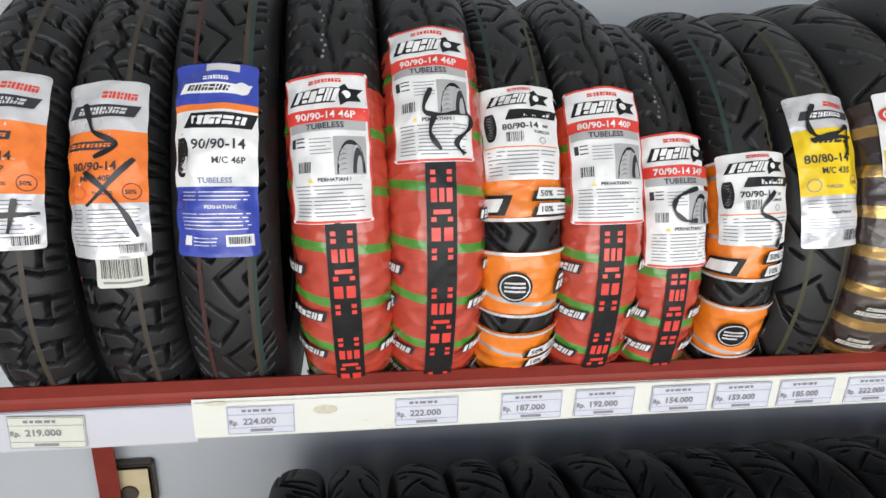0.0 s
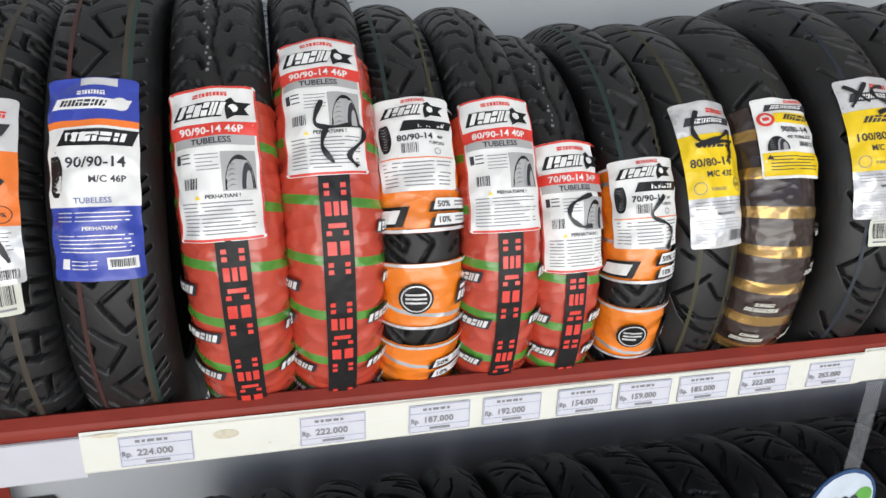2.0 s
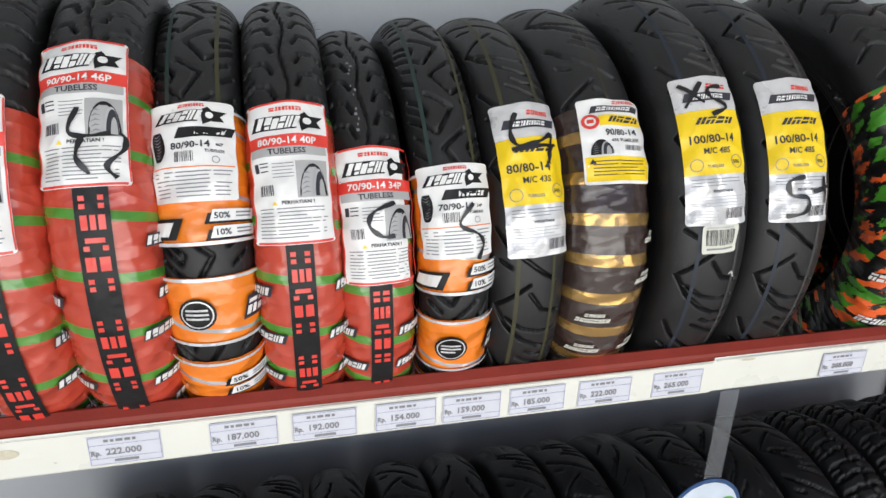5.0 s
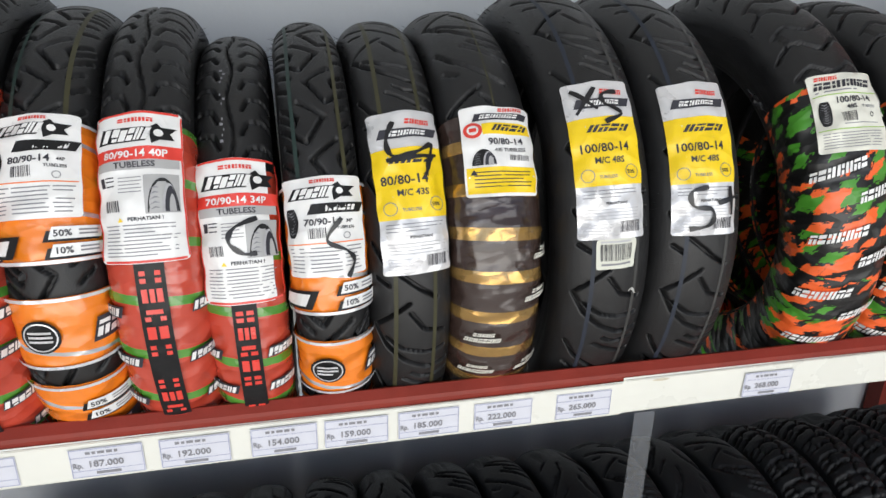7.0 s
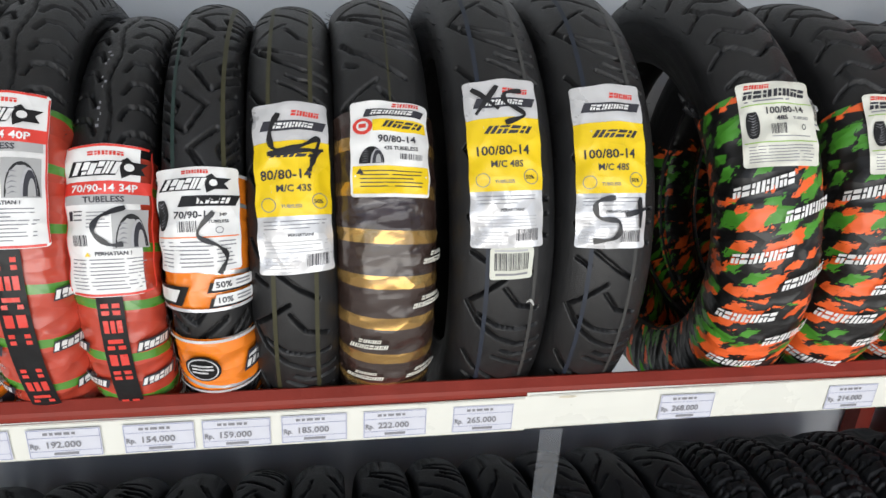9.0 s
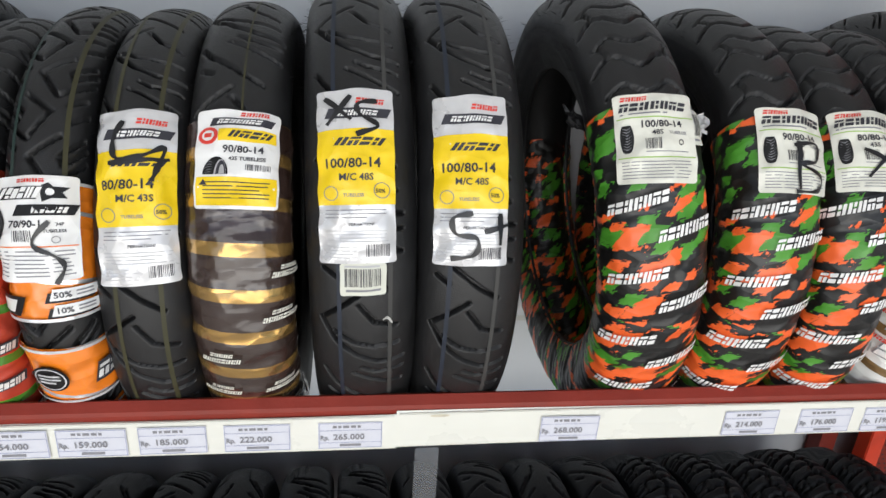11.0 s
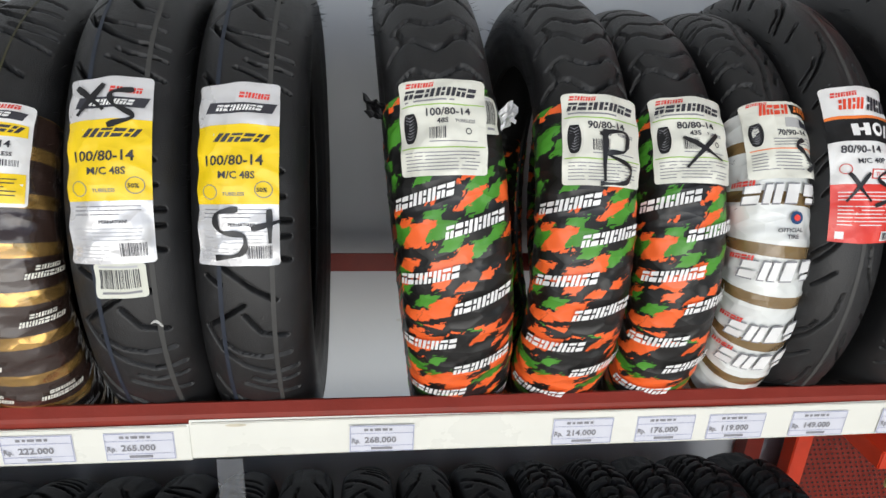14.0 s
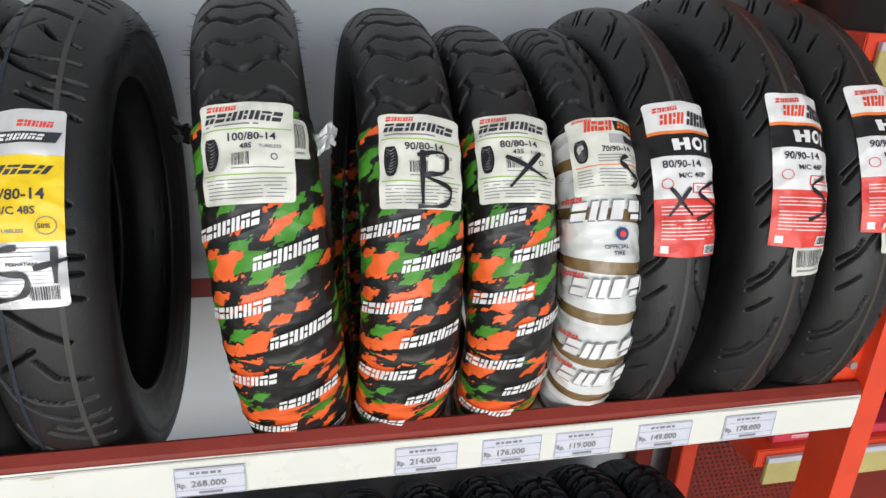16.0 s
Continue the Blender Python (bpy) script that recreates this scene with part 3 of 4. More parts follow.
def tread_picture(S, x0, y0, x1, y1):
    n = 8
    S.poly(BLACKP, [(x0 + (x1 - x0) * (0.5 + 0.5 * math.cos(a)), (y0 + y1) / 2 + (y1 - y0) / 2 * max(-0.8, min(0.9, math.sin(a)))) for a in [2 * math.pi * i / 20 for i in range(20)]], 2)
    for i in range(n):
        y = y0 + (y1 - y0) * (0.15 + 0.7 * i / n)
        S.poly(INK_GREY, [(x0 + 1.5, y), ((x0 + x1) / 2, y + 2), (x1 - 1.5, y), ((x0 + x1) / 2, y + 3)], 3)


def mark(S, x0, y0, x1, y1):
    """The maker's mark as a plain star-ended slab with pale blocks."""
    h = y1 - y0
    S.slab(BLACKP, x0, y0 + h * 0.2, x1 - 22, y0 + h * 0.86, 5, 2)
    S.poly(BLACKP, [(x1 - 18, y0 + h * 0.15), (x1 - 14, y0), (x1 - 11, y0 + h * 0.2), (x1 - 9, y0 + h * 0.5), (x1 - 12, y0 + h * 0.8), (x1 - 18, y1), (x1 - 19, y0 + h * 0.6)], 2)
    S.poly(BLACKP, [(x1 - 11, y0 + h * 0.2), (x1, y0 + h * 0.22), (x1 - 5, y0 + h * 0.5), (x1 - 2, y0 + h * 0.8), (x1 - 12, y0 + h * 0.8), (x1 - 9, y0 + h * 0.5)], 2)
    S.blocks(WHITE, x0 + 3.5, y0 + h * 0.25, x1 - 20, y0 + h * 0.8, 6, 4, 3, True)
    S.disc(WHITE, x1 - 13, y0 + h * 0.48, h * 0.18, 3)


def sheet_red(size):
    S = Sheet()
    S.rect(REDP, 3, 0.3, 63, 2.4).rect(REDP, 0.3, 3, 1.5, 125).rect(REDP, 64.5, 3, 65.7, 125).rect(REDP, 3, 125.4, 63, 127.4)
    S.blocks(REDP, 20, 6.5, 46, 10, 5, 0)
    mark(S, 5, 11, 62, 30)
    S.rect(REDP, 1.5, 32, 64.5, 43).text(WHITE, size, 9, 40.7, 6.3)
    S.rect(GREYP, 3, 43, 63, 51).text(INK, "TUBELESS", 17, 49.3, 5)
    S.rect(INK, 5, 56, 8.5, 64).rect(INK, 9.5, 56, 16, 57).rect(INK, 9.5, 59, 16, 60).rect(INK, 9.5, 63, 16, 64)
    S.lines(INK_GREY, 19, 57, 36, 5, 3.0, 0.7).code(9, 76, 20, 85)
    S.rect(GREYP, 37, 56, 62, 88, 1)
    tyre_picture(S, 38, 58, 62, 87)
    S.text(INK, "PERHATIAN !", 24, 93, 3.2).poly(YELLOW, [(19, 90), (21, 93.5), (17, 93.5)], 2)
    S.lines(INK_GREY, 6, 96, 60, 9, 3.1, 0.9)
    return S, 66, 128, WHITE


def sheet_orange(size, load):
    S = Sheet()
    S.blocks(REDP, 24, 3, 44, 6, 5, 0)
    mark(S, 6, 6, 60, 22)
    S.slab(BLACKP, 20, 24, 62, 33, 4).blocks(WHITE, 30, 26, 58, 31, 4)
    S.text(INK, size, 17, 42.5, 6).text(INK, load, 50, 41.5, 2.8).text(INK, "TUBELESS", 42, 47, 2.6)
    tread_picture(S, 3, 24, 13, 54)
    S.code(20, 45, 34, 54).ring(INK_GREY, 50, 53, 3, 0.6)
    S.rect(ORANGE, 2, 58, 64, 59).lines(INK_GREY, 4, 62, 62, 7, 3.4, 1.0)
    return S, 66, 88, WHITE


def sheet_blue():
    S = Sheet()
    S.rect(SILVER, 26, 1, 52, 8).blocks(WHITE, 24, 13, 44, 16.5, 5, 0)
    S.slab(WHITE, 6, 19, 58, 28, 4).blocks(INK, 12, 21, 44, 26, 6, 2, 3).disc(WHITE, 54, 23, 6)
    S.rect(ORANGE, 0, 37, 67, 42.5, 1).rect(WHITE, 0, 42.5, 67, 106, 1)
    S.slab(BLACKP, 10, 45, 62, 58, 5, 2).blocks(WHITE, 20, 48, 58, 55, 4, 2, 3)
    S.text(INK, "90/90-14", 15, 75, 8.6).text(INK, "M/C 46P", 31, 87, 5.4)
    S.text(INK_BLUE, "TUBELESS", 20, 103, 4.6)
    tread_picture(S, 2, 62, 13, 100)
    S.text(WHITE, "PERHATIAN!", 25, 124, 3.2).lines(SILVER, 6, 110, 60, 3, 3.2, 0.8).lines(SILVER, 6, 128, 60, 5, 3.2, 0.8)
    S.rect(WHITE, 40, 146, 62, 156).code(42, 147.5, 60, 154, 2).rect(WHITE, 7, 147, 13, 155).lines(SILVER, 15, 148, 34, 3, 3, 0.8)
    return S, 67, 165, BLUE


def sheet_yellow(size, load, pen):
    S = Sheet()
    S.blocks(REDP, 34, 10, 58, 15, 5, 1).slab(INK, 8, 19, 60, 28, 4).blocks(WHITE, 16, 21, 52, 26, 7, 2, 3)
    S.rect(YELLOW, 0, 38, 66, 104, 1)
    S.blocks(INK, 15, 46, 56, 53, 4, 5)
    S.text(INK, size, 6, 72, 8.6).text(INK, load, 19, 83, 6)
    S.ring(INK_GREY, 12, 94, 6.2, 0.7).ring(INK_GREY, 54, 92, 7, 0.7).text(INK, "50%", 48.5, 94, 3.6).text(INK_GREY, "TUBELESS", 22, 97, 3)
    S.lines(INK_GREY, 6, 108, 60, 3, 3.2, 0.8).text(INK, "PERHATIAN!", 26, 122, 2.8).lines(INK_PALE, 6, 126, 60, 4, 3.0, 0.8).lines(INK_PALE, 5, 140, 34, 4, 3, 0.7)
    S.code(40, 138, 60, 149)
    for p in pen:
        S.stroke(MARKER, p, 4.8)
    return S, 66, 155, SILVER


def sheet_gold():
    S = Sheet()
    S.blocks(REDP, 34, 2, 56, 6, 5, 1).slab(INK, 10, 8, 58, 15, 3).blocks(WHITE, 16, 9.5, 50, 13.5, 7, 2, 3)
    S.rect(YELLOW, 18, 18, 63, 29).blocks(INK, 25, 20, 58, 26, 4, 4)
    S.text(INK, "90/80-14", 22, 39, 6.4).text(INK, "43S TUBELESS", 27, 46, 3.4)
    S.disc(REDP, 10, 24, 8).disc(WHITE, 10, 24, 5, 3).rect(REDP, 7, 22, 13, 26, 4)
    tyre_picture(S, 6, 42, 28, 58)
    S.code(40, 49, 60, 54).rect(YELLOW, 2, 60, 64, 84).lines(INK, 8, 64, 60, 5, 3.3, 0.9, 2).poly(INK, [(8, 62), (11, 67), (5, 67)], 2)
    return S, 66, 87, WHITE


def sheet_camo(size, load, pen):
    S = Sheet()
    S.blocks(REDP, 6, 3, 28, 7, 5, 1).blocks(INK, 4, 9, 62, 17, 7, 2)
    S.lines(INK_GREY, 5, 19, 46, 1, 3, 1.4).rect(GREENP, 2, 23, 68, 24)
    S.text(INK, size, 20, 33, 6.6).text(INK, load, 30, 40, 4.6).text(INK_GREY, "TUBELESS", 44, 40, 2.8)
    tread_picture(S, 4, 28, 15, 58)
    S.code(24, 43, 38, 53).ring(INK, 55, 47, 2.6, 0.8).lines(INK_GREY, 24, 55, 64, 1, 2.6, 0.8)
    S.rect(GREENP, 2, 60, 68, 61).lines(INK_GREY, 5, 64, 66, 6, 2.9, 0.8)
    for p in pen:
        S.stroke(MARKER, p, 4.2)
    return S, 70, 84, CREAM


def sheet_cross(size, pen):
    S = Sheet()
    S.blocks(REDP, 32, 12, 58, 18, 5, 1).slab(INK, 6, 23, 56, 34, 5).blocks(SILVER, 14, 25.5, 50, 31.5, 7, 2, 3)
    S.rect(ORANGE, 0, 46, 66, 106, 1).slab(INK, 4, 55, 42, 62, 1).blocks(ORANGE, 8, 57, 40, 60, 5, 1, 3)
    S.text(INK, size, 8, 79, 7.4).text(INK, "M/C 40P", 16, 88, 4.8).ring(INK, 54, 97, 7, 0.6).text(INK, "50%", 49, 99, 3.6).ring(REDP, 14, 97, 6, 0.7).text(INK, "TUBELESS", 24, 99, 2.8)
    S.lines(INK_GREY, 4, 111, 60, 10, 3.3, 0.9).code(42, 140, 62, 148)
    for p in pen:
        S.stroke(MARKER, p, 4.4)
    return S, 66, 152, SILVER


def sheet_tri(size, load, pen):
    S = Sheet()
    S.blocks(REDP, 8, 6, 30, 11, 5, 1).blocks(ORANGE_RED, 12, 14, 34, 25, 3, 2).blocks(INK, 36, 12, 62, 26, 3, 3)
    S.rect(ORANGE, 0, 31, 64, 34).rect(BLACKP, 0, 34, 64, 56).rect(WHITE, 20, 39, 26, 51, 2).rect(WHITE, 26, 43.5, 31, 46.5, 2).rect(WHITE, 30, 39, 35, 51, 2).ring(WHITE, 43, 45, 6.3, 3).rect(WHITE, 53, 39, 57, 51, 2)
    S.text(INK, size, 9, 67, 7.2).text(INK, load, 22, 77, 5).ring(REDP, 12, 82, 5, 0.7).rect(REDP, 34, 82, 62, 91).rect(WHITE, 35, 83, 61, 90, 2).text(REDP, "TUBELESS", 37, 88.5, 3.6, level=3)
    S.rect(REDP, 0, 96, 64, 150).lines(WHITE, 6, 103, 58, 3, 3.4, 0.9, 2).lines(WHITE, 6, 116, 58, 6, 3.4, 0.9, 2).rect(WHITE, 44, 139, 61, 148, 2).code(45, 140, 60, 147, 3).rect(WHITE, 5, 140, 12, 147, 2)
    for p in pen:
        S.stroke(MARKER, p, 3.6)
    return S, 64, 150, WHITE


def sheet_eco(pen):
    S = Sheet()
    S.blocks(ORANGE_RED, 14, 4, 38, 15, 4, 2).blocks(REDP, 6, 1.5, 22, 4, 5, 1).rect(BLACKP, 40, 4, 66, 15).blocks(ORANGE, 42, 6, 64, 13, 3, 2)
    S.rect(GREYP, 34, 18, 66, 27).rect(INK, 48, 19, 62, 26, 2).text(INK, "70/90-14", 26, 35, 5.4)
    tread_picture(S, 4, 20, 15, 46)
    S.lines(INK_GREY, 22, 38, 64, 3, 3, 0.9).rect(ORANGE, 3, 48, 66, 49).lines(INK_GREY, 4, 52, 64, 6, 3, 0.9)
    for p in pen:
        S.stroke(MARKER, p, 4.0)
    return S, 68, 76, CREAM


def barcode_slip(T, ob, s_top, v0, lift, W=40, H=30, name="barcode_slip"):
    S = Sheet().code(4, 5, W - 4, H - 9).rect(INK_PALE, 4, 2, W - 6, 3.6).rect(INK_GREY, 5, H - 6, W - 5, H - 4)
    paste(T, ob, S, W, H, s_top, v0, lift, PAPER_Y, "white paper slip printed with a barcode", name=name)


# ---- the rack: two rails carry each row of tyres ----
FRONT, REAR = Vector((0.006, 1.026)), Vector((0.445, 0.995))


def centre(T, drop=0.0):
    """The axle's y and z for a tyre that rests on both rails."""
    mid, d = (FRONT + REAR) / 2, (REAR - FRONT)
    up = math.sqrt(T.R ** 2 - d.length_squared / 4)
    n = Vector((-d.y, d.x)).normalized()
    c = mid + n * up
    return c.x, c.y - drop


# ---- the shop ----
def structure(name, bm, material):
    return tagged(part(name, bm, material), kind="structure", label={"wall_back": "pale grey painted plaster wall behind the rack"}.get(name, ""))


structure("floor", box(-4, 8, -3.6, 0.6, -0.1, 0), FLOOR)
structure("wall_back", box(-4, 8, 0.53, 0.65, 0, 4.1), WALL)
structure("wall_west", box(-4.12, -4, -3.6, 0.53, 0, 4.1), WALL)
structure("wall_east", box(8, 8.12, -3.6, 0.53, 0, 4.1), WALL)
structure("ceiling", box(-4.12, 8.12, -3.6, 0.65, 4.1, 4.2), PLASTER)

LEFT, RIGHT = 0.61, 2.66
DROP = 0.678


def angle_profile(y0, y1, z0, z1, t=0.003, flip=False):
    """An L of steel: an upright leaf at y0 and a level one at the foot."""
    s = -1 if flip else 1
    return [(y0, z0), (y1, z0), (y1, z0 + t), (y0 + s * t, z0 + t), (y0 + s * t, z1), (y0, z1)]


rack = new("tyre_rack")
rack.location = (0, 0, 0)
tagged(rack, "red enamelled steel tyre rack with two rows of tyres", "rack")
for name, z in (("upper", 0.0), ("lower", -DROP)):
    part("front_rail", extrude([(0.002, 0.97 + z), (0.006, 0.97 + z), (0.0085, 1.022 + z), (0.0075, 1.0265 + z), (0.0045, 1.027 + z), (-0.0026, 1.019 + z), (-0.0034, 1.015 + z), (-0.0034, 1.0045 + z), (-0.002, 1.0035 + z), (0.0, 1.003 + z)], "x", 0.2, 2.6445), RED, rack)
    part("rear_rail", extrude(angle_profile(0.449, 0.485, 0.962 + z, 0.9925 + z), "x", 0.2, RIGHT + 0.05), RED, rack)
for x in (LEFT, 2.697):
    part("rear_post", extrude([(x, 0.488), (x + 0.036, 0.488), (x + 0.036, 0.491), (x + 0.003, 0.491), (x + 0.003, 0.524), (x, 0.524)], "z", 0, 1.9), RED, rack)
# same paint as the rails, coloured brighter to stand for side light
post = part("front_post", extrude([(2.645, -0.004), (2.676, -0.004), (2.676, -0.001), (2.648, -0.001), (2.648, 0.05), (2.645, 0.05)], "z", 0, 1.9), ORANGE_RED, rack)
part("cross_brace", box(2.648, 2.653, 0.05, 0.487, 0.955, 0.985), RED, rack)
gus = part("gusset_plate", extrude([(2.613, 1.022), (2.645, 1.022), (2.645, 1.105)], "y", 0.012, 0.016), ORANGE_RED, rack)
bolt = bmesh.new()
bmesh.ops.create_cone(bolt, cap_ends=True, segments=6, radius1=0.006, radius2=0.0055, depth=0.005, matrix=pose(2.634, 0.0095, 1.046, 90))
part("bolt", bolt, STEEL, rack)


# ---- price strip and tags on the front rail ----
def strip_piece(x0, x1, z0, z1, material, label, warp):
    n = int((x1 - x0) / 0.04) + 2
    bm = bmesh.new()
    rows = []
    for i in range(n):
        x = x0 + (x1 - x0) * i / (n - 1)
        b = 0.0008 * math.sin(x * 9 + warp)
        t = 0.0012 * math.sin(x * 5 + warp * 2)
        rows.append([bm.verts.new((x, y + b, z)) for y, z in ((-0.0048, z1 + t), (-0.0058, z1 - 0.002 + t), (-0.0062, (z0 + z1) / 2), (-0.0055, z0 + 0.002), (-0.0045, z0), (-0.0044, z0), (-0.0044, z1 + t))])
    for a, b in zip(rows, rows[1:]):
        for k in range(7):
            bm.faces.new((a[k], b[k], b[(k + 1) % 7], a[(k + 1) % 7]))
    bm.faces.new(rows[0])
    bm.faces.new(rows[-1][::-1])
    ob = part("price_strip", bm, material)
    part("top_lip", box(x0 + 0.002, x1 - 0.002, -0.0078, -0.0045, z1 - 0.0035, z1 - 0.001, 0.0008), material, ob)
    return tagged(ob, label, "price strip", "price strips on the front rail")


strip_piece(0.2, 0.915, 0.964, 1.009, STRIP_B, "greyish plastic price strip clipped to the red rail", 0.4)
strip_piece(0.913, 1.757, 0.969, 1.011, STRIP, "cream plastic price strip with a brown stain on the red rail", 1.7)
strip_piece(1.757, 2.643, 0.970, 1.0135, STRIP, "cream plastic price strip clipped to the red rail", 3.1)
st = bmesh.new()
bmesh.ops.create_circle(st, cap_ends=True, segments=16, radius=0.009, matrix=Matrix.Translation((1.036, -0.0072, 0.996)) @ Matrix.Rotation(radians(90), 4, "X") @ Matrix.Diagonal((1.3, 0.55, 1, 1)))
tagged(part("stain", st, STAIN), "brown stain on the cream price strip", "stain")

for sx, sz, sr, k in ((0.935, 1.0085, 0.005, 2.2), (1.075, 0.982, 0.0016, 1.0), (1.80, 1.0095, 0.004, 2.5)):
    st = bmesh.new()
    bmesh.ops.create_circle(st, cap_ends=True, segments=12, radius=sr, matrix=Matrix.Translation((sx, -0.0081, sz)) @ Matrix.Rotation(radians(90), 4, "X") @ Matrix.Diagonal((k, 0.4, 1, 1)))
    tagged(part("stain", st, STAIN), "small brown stain on the cream price strip", "stain")
sm = bmesh.new()
bmesh.ops.create_circle(sm, cap_ends=True, segments=20, radius=0.03, matrix=Matrix.Translation((2.03, 0.5285, 0.83)) @ Matrix.Rotation(radians(90), 4, "X") @ Matrix.Diagonal((1.6, 0.18, 1, 1)))
tagged(part("smudge", sm, SMUDGE), "faint grey smudge on the painted wall", "smudge")

TAGS = [(0.752, "219.000", 1), (0.944, "224.000", 0), (1.103, "222.000", 0), (1.209, "187.000", 0), (1.286, "192.000", 0), (1.368, "154.000", 0), (1.438, "159.000", 0), (1.511, "185.000", 0), (1.59, "222.000", 0), (1.68, "265.000", 0), (1.906, "268.000", 0), (2.109, "214.000", 0), (2.197, "176.000", 0), (2.275, "119.000", 0), (2.368, "149.000", 0), (2.471, "178.000", 0)]


def price_tag(x, price, aged):
    W, H = (66, 34) if aged else (63, 31)
    z = 1.0042
    rt = random.uniform(-0.6, 0.6)
    m = pose(x, -0.0072, z, 0, rt + (2.0 if aged else 0), 0)
    S = Sheet()
    k = INK_GREY if aged else INK_BLUE
    S.rect(k, 0.7, 0.7, W - 0.7, 1.1).rect(k, 0.7, H - 1.1, W - 0.7, H - 0.7).rect(k, 0.7, 1, 1.1, H - 1).rect(k, W - 1.1, 1, W - 0.7, H - 1)
    S.rect(k, 1, 9, W - 1, 9.35).rect(k, 1, H - 7.4, W - 1, H - 7.05)
    xx = 14
    for w in (4, 3, 6, 5, 3):
        S.rect(INK_GREY, xx, 3.6, xx + w, 6.4)
        xx += w + 1.6
    S.rect(INK_GREY, 21, H - 5.4, 42, H - 2.6)
    S.text(INK_GREY, "Rp.", 1.8, 20.2, 5.8, 0.85).text(INK_GREY, price, 14.5, 20, 7.0, 1.02)
    bm = box(0, W / 1000, -0.0002, 0.0002, -H / 1000, 0)
    ob = tagged(part("price_tag", bm, PAPER_Y if aged else PAPER), f"white paper price tag printed Rp. {price}" + (", stuck crookedly" if aged else ""), "price tag", "price tags on the strip")
    S.build(lambda a, b, up: (a / 1000, -0.0003 - up, -b / 1000), ob, {"printed_field": "frame_line"})
    ob.matrix_world = m


for row in TAGS:
    price_tag(*row)


# ---- upper row of tyres ----
def seat(T, ob, x, lean=0.0, yaw=0.0, dz=0.0, label="", group="tyres on the upper row"):
    y, z = centre(T)
    ob.matrix_world = Matrix.Translation((x, y, z + dz)) @ Matrix.Rotation(radians(yaw), 4, "Z") @ Matrix.Rotation(radians(lean), 4, "Y")
    return tagged(ob, label, "tyre", group)


def on_tyre(T, ob, sheet, lift, rise=0.0):
    sheet.build(lambda a, b, up: T.place((rise * a - b) / 1000, a / 1000, lift + up), ob)


def red_tyre(T, x, lean, yaw, size, top, v0, pen, label, phase, tilt=0.0):
    ob = carcass(T, "ribs", shift=phase)
    f = wrap(T, ob, F_RED, -0.30, top - 0.008, "glossy red film with green bands and a black strip")
    S = Sheet()
    w = T.crown * 1000
    S.rect(BLACKP, -w * 0.2, -top * 1000 + 125, w * 0.2, 300, 1, 5)
    for y in (-top * 1000 + 128, -top * 1000 + 232, -top * 1000 + 336):
        S.upright(REDP, -w * 0.14, w * 0.14, y, y + 84, 5)
    g = random.Random(int(phase * 1000) + 3)
    for k in range(3, 9):
        y = -top * 1000 + 30 + k * 46 + g.uniform(-6, 6)
        for sd in (-1, 1):
            if g.random() < 0.8:
                a = sd * w * g.uniform(0.5, 0.95) - w * 0.28
                S.slab(INK, a, y, a + w * 0.55, y + 11, 3, 2).blocks(WHITE, a + 1, y + 1.6, a + w * 0.53, y + 9.4, 6, 2, 3, True)
    on_tyre(T, f, S, 0.0042)
    if phase in (0.01, 0.09):
        D = Sheet()
        for k in range(16):
            if k not in (5, 6, 10, 11):
                D.rect(INK_GREY, -9 + (k % 3) * 1.5, -top * 1000 - 22 - k * 6, -8 + (k % 3) * 1.5 + g.random() * 2, -top * 1000 - 19 - k * 6)
        D.build(lambda a, b, up: T.place(-b / 1000, a / 1000, 0.0003), ob, {"printed_field": "paint_dot"})
    S2, W, H, base = sheet_red(size)
    for p in pen:
        S2.stroke(MARKER, p, 4.2)
    paste(T, ob, S2, W * (0.86 if T.w < 0.075 else 1.0), H, top, v0, 0.0058, base, "white and red size label", tilt, seed=phase * 9)
    hairs(T, ob, 90, int(phase * 100))
    return seat(T, ob, x, lean, yaw, label=label)


